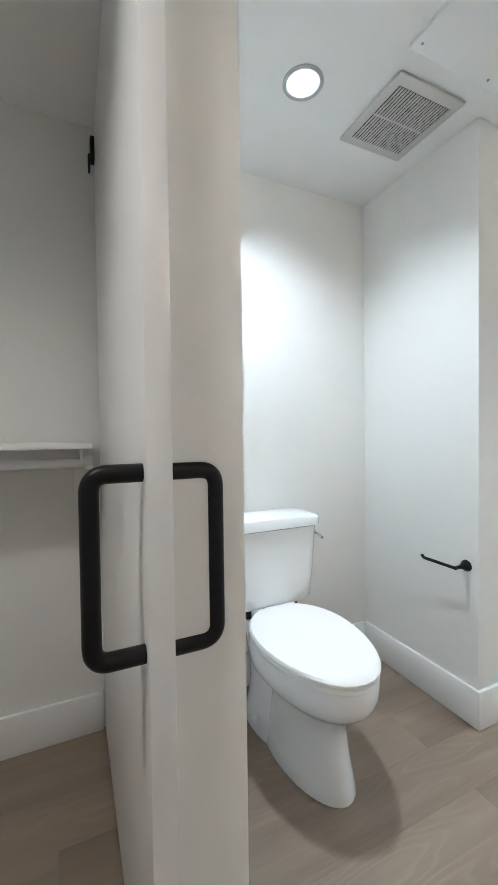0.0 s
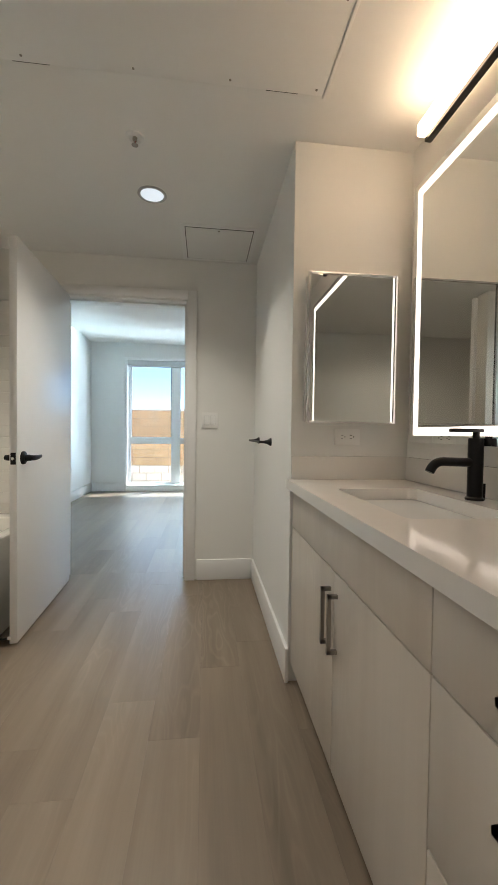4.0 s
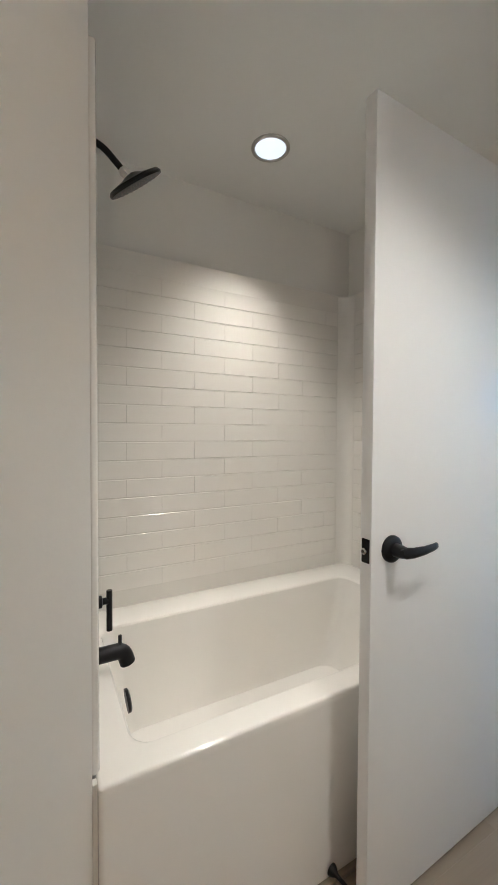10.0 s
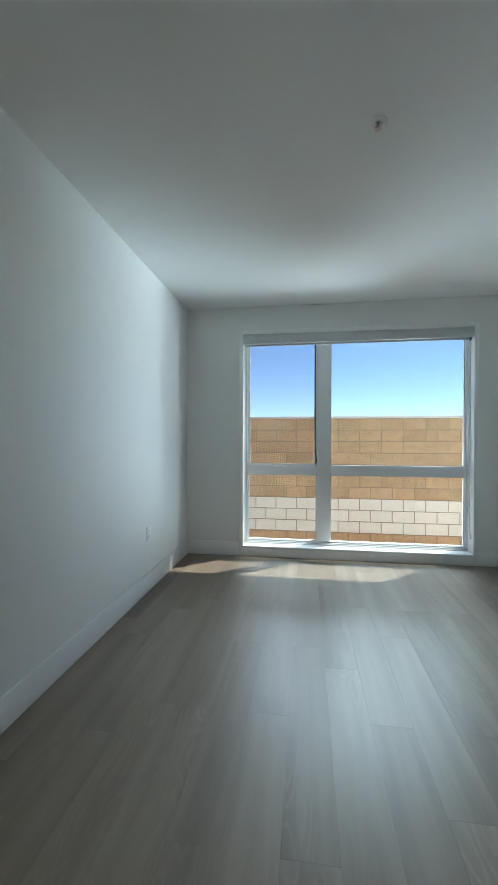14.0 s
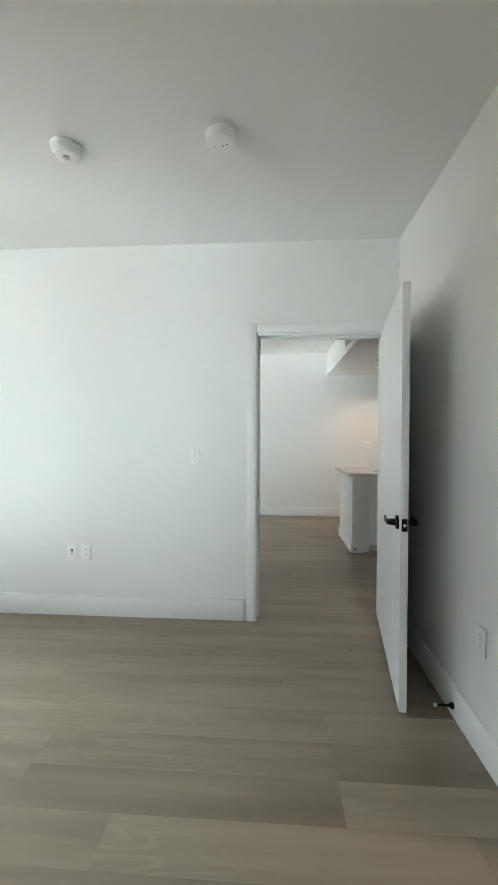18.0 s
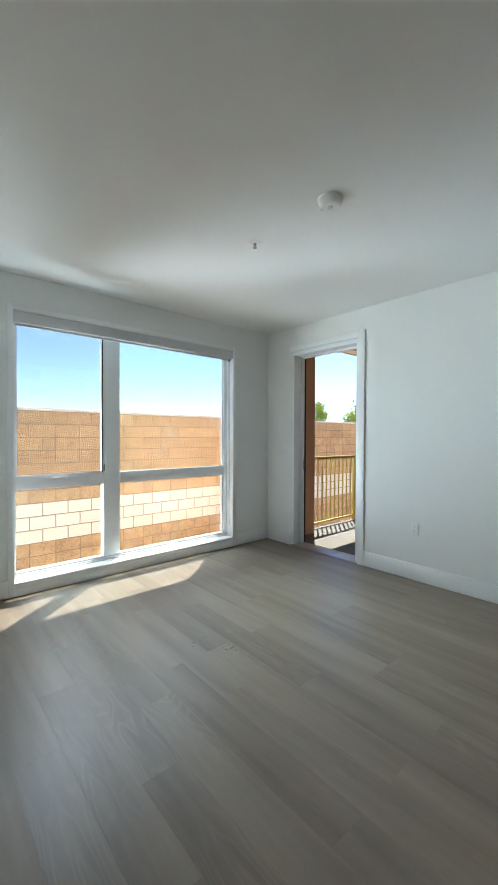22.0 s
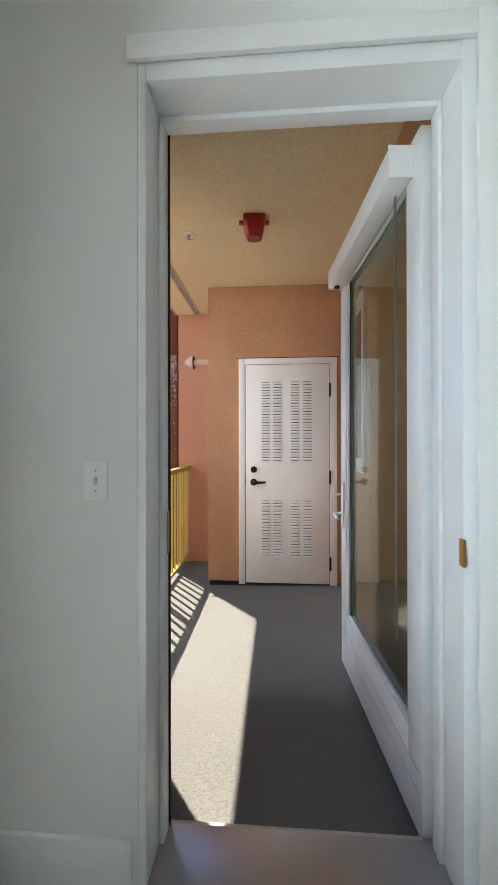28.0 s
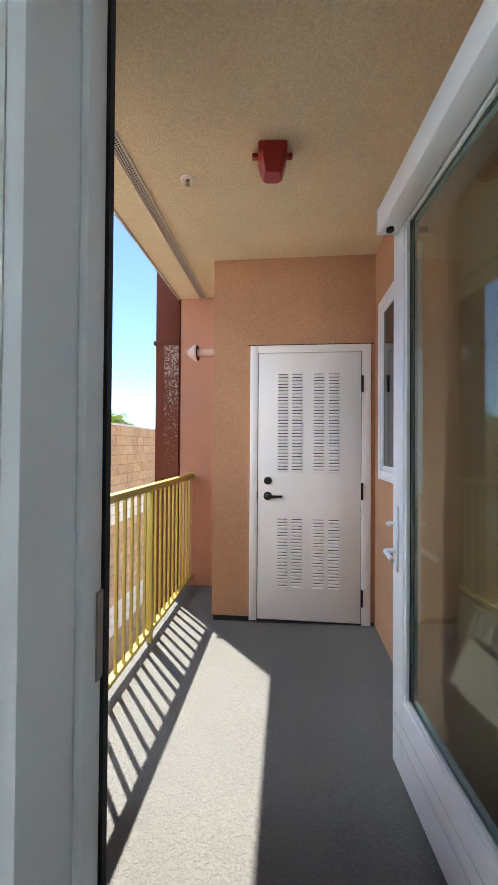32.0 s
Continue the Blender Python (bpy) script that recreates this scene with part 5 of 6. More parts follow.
part("rod", tube([(-1.19, 1.46, 1.068), (0.135, 1.46, 1.068)], 0.016, 16), TRIM, sh, "white hanging rod", smooth=50)
part("rod_cup", lathe([(0.021, 0), (0.021, 0.02), (0, 0.02)], (0.117, 1.46, 1.068), (1, 0, 0), 16), TRIM, sh, smooth=50)
part("bracket", box(0.100, 0.108, 1.44, 1.684, 1.075, 1.114, 0.001), TRIM, sh)
part("bracket_leg", box(0.08, 0.128, 1.684, 1.6985, 0.80, 1.03, 0.001), TRIM, sh)

# tub and surround
tub = thing("bathtub", "white acrylic alcove bathtub with a plain apron", "bathtub")
bm = bmesh.new()
c, h = (2.42, 1.4525), (0.705, 0.4125)
w, g = (2.378, 1.415), (0.578, 0.295)
rs = [rrect(bm, c[0], c[1], h[0], h[1] - dy, 0.012, z) for dy, z in ((0.0, 0.0), (0.0, 0.068), (0.0, 0.495), (0.0, 0.511))]
rs.append(rrect(bm, c[0], c[1], h[0] - 0.0015, h[1] - 0.0015, 0.012, 0.5145))
rs.append(rrect(bm, c[0], c[1], h[0] - 0.004, h[1] - 0.004, 0.013, 0.517))
rs.append(rrect(bm, c[0], c[1], h[0] - 0.007, h[1] - 0.007, 0.014, 0.518))
for dx, dy, cx, r, z in ((-0.012, -0.012, 0, 0.05, 0.518), (-0.004, -0.004, 0, 0.05, 0.516), (0.002, 0.002, 0, 0.05, 0.510), (0.006, 0.006, 0, 0.05, 0.495), (0.03, 0.02, -0.008, 0.06, 0.36),
                        (0.075, 0.035, -0.03, 0.07, 0.165), (0.095, 0.05, -0.035, 0.075, 0.135), (0.14, 0.09, -0.035, 0.08, 0.122), (0.22, 0.15, -0.035, 0.07, 0.118)):
    rs.append(rrect(bm, w[0] + cx, w[1], g[0] - dx, g[1] - dy, r, z))
skin(bm, rs)
part("shell", bm, ACRYL, tub, smooth=28)
part("end_filler", box(1.7055, 1.7165, 1.0665, 1.084, 0.0, 0.509, 0.002), ACRYL, tub)
part("overflow", lathe([(0, 0), (0.034, 0), (0.034, 0.008), (0.028, 0.012), (0, 0.012)], (1.842, 1.43, 0.415), (1, 0, 0.12), 24), BLACK, tub, "black overflow cover", smooth=40)
part("drain", lathe([(0, 0), (0.032, 0), (0.03, 0.004), (0, 0.005)], (2.02, 1.42, 0.122), (0, 0, 1), 22), BLACK, tub, "black drain", smooth=40)
solid("floor_strip", box(1.722, 3.125, 1.021, 1.039, 0.0005, 0.012, 0.003), PLANK, "oak-look strip along the foot of the tub", "trim", "structure")

SX0, SX1, SY, SZ0, SZ1 = 1.712, 3.098, 1.862, 0.509, 1.968
sur = thing("shower_surround", "white moulded shower surround with subway tile relief", "shower surround")
back = part("back_panel", box(SX0, SX1, SY, 1.899, SZ0, SZ1, 0.006), ACRYL, sur, smooth=40)
end = part("end_panel", box(SX1 + 0.0005, 3.1445, 1.075, 1.899, SZ0, SZ1, 0.006), ACRYL, sur, smooth=40)
part("flange", box(1.7055, 1.7225, 1.0855, 1.11, 0.5095, 2.028, 0.006, 3), ACRYL, sur, "rounded front flange", smooth=50)
wet = part("wet_panel", box(1.7055, SX0 - 0.0005, 1.1105, 1.899, SZ0, SZ1, 0.002), ACRYL, sur, smooth=40)
part("flange", box(3.10, 3.1445, 1.052, 1.0745, 0.519, 1.968, 0.008, 3), ACRYL, sur, "rounded front flange", smooth=50)
for x in (SX0, SX1):
    bm = bmesh.new()
    s = 1 if x == SX0 else -1
    ra, rb = [], []
    for i in range(7):
        a = radians(90 * i / 6)
        p = (x + s * 0.06 * (1 - math.sin(a)), SY - 0.06 * (1 - math.cos(a)))
        ra.append(bm.verts.new((*p, SZ0)))
        rb.append(bm.verts.new((*p, SZ1 - 0.004)))
    ra.append(bm.verts.new((x, SY, SZ0)))
    rb.append(bm.verts.new((x, SY, SZ1 - 0.004)))
    skin(bm, [ra, rb])
    part("corner_cove", bm, ACRYL, sur, smooth=50)


def tiles(parent, along, face, out, a0, a1, z0, z1, tw=0.292, th=0.0762, gap=0.0036, deep=0.003):
    """Running-bond tiles, 2 mm proud of a panel."""
    cache = {}
    rows = int((z1 - z0) / th)
    for r in range(rows):
        a = a0 - (tw / 2 if r % 2 else 0)
        while a < a1 - 0.012:
            u, v = max(a, a0), min(a + tw, a1)
            w = round(v - u - 0.0008, 4)
            if w > 0.012:
                if w not in cache:
                    bm = box(0, w, 0, deep, 0, th - gap)
                    outer = [e for e in bm.edges if all(q.co.y > deep * 0.8 for q in e.verts) and abs(e.verts[0].co.x - e.verts[1].co.x) > w / 2]
                    bmesh.ops.bevel(bm, geom=outer, offset=deep * 0.4, segments=1, affect="EDGES")
                    me = bpy.data.meshes.new("tile")
                    bmesh.ops.recalc_face_normals(bm, faces=bm.faces)
                    bm.to_mesh(me)
                    bm.free()
                    me.materials.append(ACRYL)
                    cache[w] = me
                ob = new("tile", cache[w])
                ob.parent = parent
                z = z0 + r * th
                if along == "x":
                    ob.matrix_local = pose(v, face, z, 0, 0, 180) if out < 0 else pose(u, face, z)
                else:
                    ob.matrix_local = pose(face, v, z, 0, 0, -90) if out > 0 else pose(face, u, z, 0, 0, 90)
            a += tw


tiles(back, "x", SY, -1, SX0 + 0.07, SX1 - 0.07, 0.585, 1.905)
tiles(end, "y", SX1, -1, 1.16, SY - 0.07, 0.585, 1.905)
tiles(wet, "y", SX0, 1, 1.16, SY - 0.07, 0.585, 1.905, deep=0.0012)

sw = thing("wall_shower", "matte black round shower head on a bent arm", "shower")
part("flange", lathe([(0, 0), (0.03, 0), (0.027, 0.008), (0.012, 0.013), (0, 0.013)], (1.7355, 1.45, 2.072), (1, 0, 0), 22), BLACK, sw, smooth=40)
part("arm", tube(rounded([(1.738, 1.45, 2.072), (1.80, 1.45, 2.072), (1.868, 1.45, 2.01)], 0.035), 0.0095, 14), BLACK, sw, smooth=50)
part("collar", lathe([(0, 0), (0.013, 0), (0.016, 0.012), (0.011, 0.028), (0, 0.03)], (1.862, 1.45, 2.018), (0.66, 0, -0.75), 18), CHROME, sw, "chrome ball joint", smooth=40)
head = part("head", lathe([(0, 0), (0.018, 0.004), (0.035, 0.012), (0.082, 0.022), (0.088, 0.030), (0.086, 0.036), (0, 0.0385)], (1.884, 1.45, 2.012), (0.60, 0.22, -0.76), 36), BLACK, sw, smooth=35)
ax = Vector((0.60, 0.22, -0.76)).normalized()
u = ax.orthogonal().normalized()
v = ax.cross(u)
noz = None
for rr, nn in ((0.017, 6), (0.035, 12), (0.053, 18), (0.071, 24)):
    for i in range(nn):
        a = 2 * math.pi * i / nn
        p = Vector((1.884, 1.45, 2.012)) + ax * 0.0375 + u * rr * math.cos(a) + v * rr * math.sin(a)
        if noz is None:
            noz = part("nozzle", lathe([(0, 0), (0.0025, 0), (0.0018, 0.0022), (0, 0.0022)], (0, 0, 0), ax, 6), STEEL, head)
            ob = noz
        else:
            ob = noz.copy()
            scene.collection.objects.link(ob)
        ob.location = p
va = thing("shower_valve", "matte black shower valve with a lever", "shower valve")
part("plate", lathe([(0, 0), (0.083, 0), (0.083, 0.005), (0.078, 0.008), (0, 0.008)], (1.7355, 1.43, 0.735), (1, 0, 0), 36), BLACK, va, "round black plate", smooth=40)
part("hub", lathe([(0, 0), (0.024, 0), (0.024, 0.03), (0.018, 0.035), (0.018, 0.055), (0.01, 0.058), (0.01, 0.075), (0, 0.075)], (1.741, 1.43, 0.735), (1, 0, 0), 24), BLACK, va, smooth=40)
part("lever", tube([(1.818, 1.43, 0.765), (1.818, 1.43, 0.645)], 0.0085, 12), BLACK, va, smooth=50)
ts = thing("tub_spout", "matte black tub spout with a diverter knob", "tub spout")
part("body", tube(rounded([(1.7355, 1.43, 0.575), (1.858, 1.43, 0.575), (1.870, 1.43, 0.535)], 0.022), 0.023, 20), BLACK, ts, smooth=50)
part("diverter", tube([(1.848, 1.43, 0.585), (1.848, 1.43, 0.622)], 0.0055, 10), BLACK, ts, smooth=50)

for ob in (sw, va, ts):
    ob.location.x = -0.0233

# ---- vanity ----
VX0, VX1, VF = 0.30, 1.916, -0.395
ctop = thing("bathroom_counter", "pale quartz bathroom counter with a backsplash", "counter")
zt = 0.892
hx0, hx1, hy0, hy1 = 1.12, 1.62, -0.79, -0.49
bm = bmesh.new()
o = [bm.verts.new((x, y, z)) for z in (zt - 0.04, zt) for x, y in ((VX0, -0.370), (VX0, -0.918), (VX1, -0.918), (VX1, -0.370))]
ti = rrect(bm, (hx0 + hx1) / 2, (hy0 + hy1) / 2, (hx1 - hx0) / 2, (hy1 - hy0) / 2, 0.03, zt, 4)
bi = rrect(bm, (hx0 + hx1) / 2, (hy0 + hy1) / 2, (hx1 - hx0) / 2, (hy1 - hy0) / 2, 0.03, zt - 0.04, 4)
for a, b in ((0, 1), (1, 2), (2, 3), (3, 0)):
    bm.faces.new((o[a], o[b], o[b + 4], o[a + 4]))
for i in range(len(ti)):
    bm.faces.new((ti[i], ti[(i + 1) % len(ti)], bi[(i + 1) % len(bi)], bi[i]))
for loop, corners in ((ti, o[4:]), (bi, o[:4])):
    cs = [corners[3], corners[0], corners[1], corners[2]]
    for q in range(4):
        seg = loop[q * 5:q * 5 + 5]
        for i in range(4):
            bm.faces.new((cs[q], seg[i], seg[i + 1]))
        bm.faces.new((cs[q], seg[4], loop[(q * 5 + 5) % 20], cs[(q + 1) % 4]))
part("slab", bm, QUARTZ, ctop)
part("backsplash", box(VX0, VX1 - 0.013, -0.918, -0.905, zt, 0.992, 0.0015), QUARTZ, ctop)
part("side_splash", box(VX1 - 0.012, VX1, -0.918, -0.39, zt, 0.992, 0.0015), QUARTZ, ctop)
sink = thing("vanity_sink", "white undermount vanity sink basin", "sink")
bm = bmesh.new()
mx, my, ex, ey = (hx0 + hx1) / 2, (hy0 + hy1) / 2, (hx1 - hx0) / 2, (hy1 - hy0) / 2
skin(bm, [rrect(bm, mx, my, ex + d, ey + d, 0.04, z, 4) for d, z in ((0.02, zt - 0.041), (0.006, zt - 0.042), (0.0, zt - 0.06), (-0.03, zt - 0.15), (-0.08, zt - 0.17), (-0.13, zt - 0.172))])
part("basin", bm, PORC, sink, smooth=50)
part("drain", lathe([(0, 0), (0.022, 0), (0.02, 0.004), (0, 0.004)], (mx, my, zt - 0.172), (0, 0, 1), 18), BLACK, sink, smooth=40)
fa = thing("vanity_faucet", "matte black single-lever vanity faucet", "faucet")
fx, fy = 1.375, -0.845
part("base", lathe([(0, 0), (0.027, 0), (0.027, 0.006), (0.022, 0.01), (0.022, 0.185), (0.02, 0.19), (0, 0.19)], (fx, fy, zt), n=24), BLACK, fa, smooth=40)
part("spout", tube(rounded([(fx, fy, zt + 0.115), (fx, fy + 0.135, zt + 0.118), (fx, fy + 0.15, zt + 0.085)], 0.03), 0.014, 16), BLACK, fa, smooth=50)
part("neck", tube([(fx, fy, zt + 0.188), (fx, fy, zt + 0.21)], 0.010, 12), BLACK, fa, smooth=50)
part("lever", box(fx - 0.011, fx + 0.011, fy - 0.02, fy + 0.085, zt + 0.208, zt + 0.219, 0.004), BLACK, fa, smooth=40)
part("pop_up_rod", tube([(fx, fy - 0.032, zt), (fx, fy - 0.032, zt + 0.05)], 0.0035, 8), BLACK, fa)


def pull(parent, p0, p1, out, r=0.0055):
    """A square bar pull on two legs."""
    a, b, o = Vector(p0), Vector(p1), Vector(out)
    bm = bmesh.new()
    d = (b - a).normalized()
    s = d.cross(o).normalized() * r
    for c, e in ((a, a + d * 2 * r), (b - d * 2 * r, b)):
        q = [bm.verts.new(v) for v in (c - s, e - s, e + s, c + s, c - s + o, e - s + o, e + s + o, c + s + o)]
        for f in ((0, 1, 2, 3), (4, 7, 6, 5), (0, 4, 5, 1), (1, 5, 6, 2), (2, 6, 7, 3), (3, 7, 4, 0)):
            bm.faces.new([q[i] for i in f])
    n = o.normalized() * 2 * r
    q = [bm.verts.new(v) for v in (a - s + o - n, b - s + o - n, b + s + o - n, a + s + o - n, a - s + o, b - s + o, b + s + o, a + s + o)]
    for f in ((0, 1, 2, 3), (4, 7, 6, 5), (0, 4, 5, 1), (1, 5, 6, 2), (2, 6, 7, 3), (3, 7, 4, 0)):
        bm.faces.new([q[i] for i in f])
    return part("pull", bm, STEEL, parent, "satin nickel bar pull")


def cabinet(name, label, x0, x1, top):
    ob = thing(name, label, "cabinet")
    part("body", box(x0, x1, -0.90, VF - 0.021, 0.10, top), LAMINATE, ob)
    part("toe_kick", box(x0, x1, -0.90, VF - 0.075, 0.0, 0.099), LAMINATE, ob)
    return ob


cb = cabinet("vanity_cabinet", "pale oak laminate sink cabinet with two doors", 0.868, VX1, 0.68)
part("false_front", box(0.870, 1.900, VF - 0.02, VF, 0.690, 0.847, 0.0015), LAMINATE, cb, smooth=30)
d1 = part("door", box(1.358, 1.900, VF - 0.02, VF, 0.095, 0.686, 0.0015), LAMINATE, cb, smooth=30)
d2 = part("door", box(0.870, 1.354, VF - 0.02, VF, 0.095, 0.686, 0.0015), LAMINATE, cb, smooth=30)
pull(d1, (1.385, VF, 0.632), (1.385, VF, 0.462), (0, 0.03, 0))
pull(d2, (1.325, VF, 0.632), (1.325, VF, 0.462), (0, 0.03, 0))
part("filler", box(1.902, VX1, VF - 0.022, VF - 0.010, 0.10, 0.85), DARK_AND_SHADE, cb, "dark gap at the wall")
dw = cabinet("drawer_cabinet", "pale oak laminate drawer cabinet with bar pulls", VX0, 0.866, zt - 0.041)
for z0, z1 in ((0.690, 0.847), (0.395, 0.686), (0.095, 0.390)):
    dr = part("drawer", box(VX0 + 0.002, 0.867, VF - 0.02, VF, z0, z1, 0.0015), LAMINATE, dw, smooth=30)
    zc = (z0 + z1) / 2 if z1 > 0.8 else z1 - 0.075
    pull(dr, (0.69, VF, zc), (0.46, VF, zc), (0, 0.03, 0))

mi = thing("vanity_mirror", "large backlit vanity mirror with a frosted light band", "mirror")
MX0, MX1, MZ0, MZ1, MY = 0.41, 1.806, 1.058, 2.108, -0.866
part("glass", box(MX0, MX1, MY - 0.006, MY, MZ0, MZ1, 0.001), MIRROR, mi)
part("back_box", box(MX0 + 0.05, MX1 - 0.05, -0.919, MY - 0.007, MZ0 + 0.05, MZ1 - 0.05), PLASTIC, mi)
for x0, x1, z0, z1 in ((MX0 + 0.03, MX1 - 0.03, MZ1 - 0.062, MZ1 - 0.03), (MX0 + 0.03, MX1 - 0.03, MZ0 + 0.03, MZ0 + 0.062), (MX0 + 0.03, MX0 + 0.062, MZ0 + 0.062, MZ1 - 0.062), (MX1 - 0.062, MX1 - 0.03, MZ0 + 0.062, MZ1 - 0.062)):
    part("light_band", box(x0, x1, MY + 0.0005, MY + 0.0015, z0, z1), LED_WARM, mi, "frosted glowing band")
mc = thing("medicine_cabinet", "wall cabinet with a mirror door and polished edges", "medicine cabinet")
part("body", box(1.8775, 1.919, -0.822, -0.442, 1.14, 1.762, 0.001), PLASTIC, mc)
part("mirror_door", box(1.860, 1.877, -0.826, -0.438, 1.136, 1.766, 0.001), MIRROR, mc)
for y0, y1, z0, z1 in ((-0.826, -0.818, 1.136, 1.766), (-0.446, -0.438, 1.136, 1.766), (-0.818, -0.446, 1.758, 1.766), (-0.818, -0.446, 1.136, 1.144)):
    part("frame", box(1.854, 1.8595, y0, y1, z0, z1, 0.0015), CHROME, mc, "polished metal edge")
vb = thing("vanity_light_bar", "long black vanity light bar with a glowing diffuser", "wall lamp")
part("housing", box(0.75, 1.69, -0.862, -0.835, 2.205, 2.262, 0.002), BLACK, vb, smooth=30)
part("diffuser", box(0.755, 1.684, -0.834, -0.80, 2.215, 2.262, 0.006), BAR_WARM, vb, "glowing white diffuser", smooth=40)
part("mount", box(1.16, 1.28, -0.919, -0.863, 2.20, 2.255, 0.003), BLACK, vb)


# ---- switches and outlets ----
def wall_plate(place, out, kind, label, gangs=1, flat=False):
    """A cover plate: kind 'toggle', 'duplex', 'data', 'decora' or 'blank'. out: +x, -x, +y, -y."""
    rz = {"+y": 0, "-y": 180, "+x": -90, "-x": 90}[out]
    cat = "light switch" if kind in ("toggle", "decora") else "outlet"
    ob = new("light_switch" if cat == "light switch" else "wall_outlet")
    ob.matrix_world = pose(*place, 0, 0, rz) @ (pose(0, 0, 0, 0, 90, 0) if flat else pose(0, 0, 0))
    tagged(ob, label, cat)
    w = 0.035 + 0.023 * (gangs - 1)
    part("cover", box(-w, w, 0.0005, 0.007, -0.0575, 0.0575, 0.002), PLASTIC, ob, smooth=40)
    for g in range(gangs):
        cx = (g - (gangs - 1) / 2) * 0.046
        if kind == "toggle":
            part("slot", box(cx - 0.006, cx + 0.006, 0.0068, 0.0076, -0.012, 0.012), SHADE, ob)
            part("toggle", box(cx - 0.004, cx + 0.004, 0.007, 0.018, -0.001, 0.011, 0.0015), PLASTIC, ob, smooth=40)
            for z in (-0.03, 0.03):
                part("screw", lathe([(0, 0.007), (0.003, 0.007), (0.002, 0.0082), (0, 0.0082)], (cx, 0, z), (0, 1, 0), 8), STEEL, ob)
        elif kind == "decora":
            part("rocker_gap", box(cx - 0.0175, cx + 0.0175, 0.0068, 0.0076, -0.0345, 0.0345), SHADE, ob)
            part("rocker", box(cx - 0.016, cx + 0.016, 0.0068, 0.0105, -0.033, 0.033, 0.0015), PLASTIC, ob, smooth=40)
            part("button", box(cx - 0.010, cx + 0.010, 0.0103, 0.0125, -0.026, -0.004, 0.001), TRIM, ob)
        elif kind == "duplex":
            for z in (-0.0195, 0.0195):
                r = part("receptacle", lathe([(0, 0.006), (0.0165, 0.006), (0.0165, 0.0082), (0, 0.0082)], (cx, 0, z), (0, 1, 0), 20), PLASTIC, ob, smooth=40)
                for sx in (-0.0065, 0.0065):
                    part("slot", box(cx + sx - 0.0012, cx + sx + 0.0012, 0.0081, 0.0086, z - 0.001, z + 0.008), DARK_AND_SHADE, r)
                part("slot", lathe([(0, 0.0081), (0.0026, 0.0081), (0.0026, 0.0086), (0, 0.0086)], (cx, 0, z - 0.008), (0, 1, 0), 8), DARK_AND_SHADE, r)
        elif kind == "data":
            part("jack", box(cx - 0.009, cx + 0.009, 0.0068, 0.0078, 0.004, 0.02), DARK_AND_SHADE, ob, "dark data jack")
            part("jack", box(cx - 0.005, cx + 0.005, 0.0068, 0.0082, -0.016, -0.006), DARK_AND_SHADE, ob, "dark cable jack")
    return ob


wall_plate((3.145, -0.053, 1.178), "-x", "decora", "white two-gang switch plate with a fan timer", 2)
wall_plate((1.92, -0.638, 1.078), "-x", "duplex", "white duplex outlet lying flat over the backsplash", 1, True)
wall_plate((4.742, -1.40, 1.18), "+y", "toggle", "white toggle switch plate on the bedroom wall")
wall_plate((7.124, -1.40, 0.462), "+y", "duplex", "white duplex outlet near the bedroom window")
wall_plate((5.655, -1.40, 0.465), "+y", "data", "white data jack plate low on the bedroom wall")
wall_plate((5.553, -1.40, 0.465), "+y", "duplex", "white duplex outlet beside the data plate")
wall_plate((6.46, 2.01, 0.475), "-y", "duplex", "white duplex outlet on the bedroom side wall")
wall_plate((3.317, -0.285, 0.478), "+x", "duplex", "white duplex outlet on the wall behind the bedroom door")
wall_plate((6.03, -1.56, 1.57), "-y", "data", "white cable plate high on the living room wall")
wall_plate((6.03, -1.56, 0.62), "-y", "data", "white cable plate low on the living room wall")
wall_plate((5.955, -1.56, 0.455), "-y", "duplex", "white duplex outlet on the living room wall")
wall_plate((6.05, -1.56, 0.455), "-y", "toggle", "white switched plate beside the outlet")
wall_plate((6.823, -1.56, 0.478), "-y", "duplex", "white duplex outlet near the living room window")
wall_plate((3.56, -5.12, 0.478), "+y", "duplex", "white duplex outlet near the kitchen")
wall_plate((5.538, -5.12, 0.481), "+y", "duplex", "white duplex outlet low on the living room wall")
wall_plate((2.645, -5.12, 1.182), "+y", "toggle", "white two-gang switch plate at the hall corner", 2)
wall_plate((7.222, -5.12, 1.185), "+y", "toggle", "white toggle switch beside the balcony door")


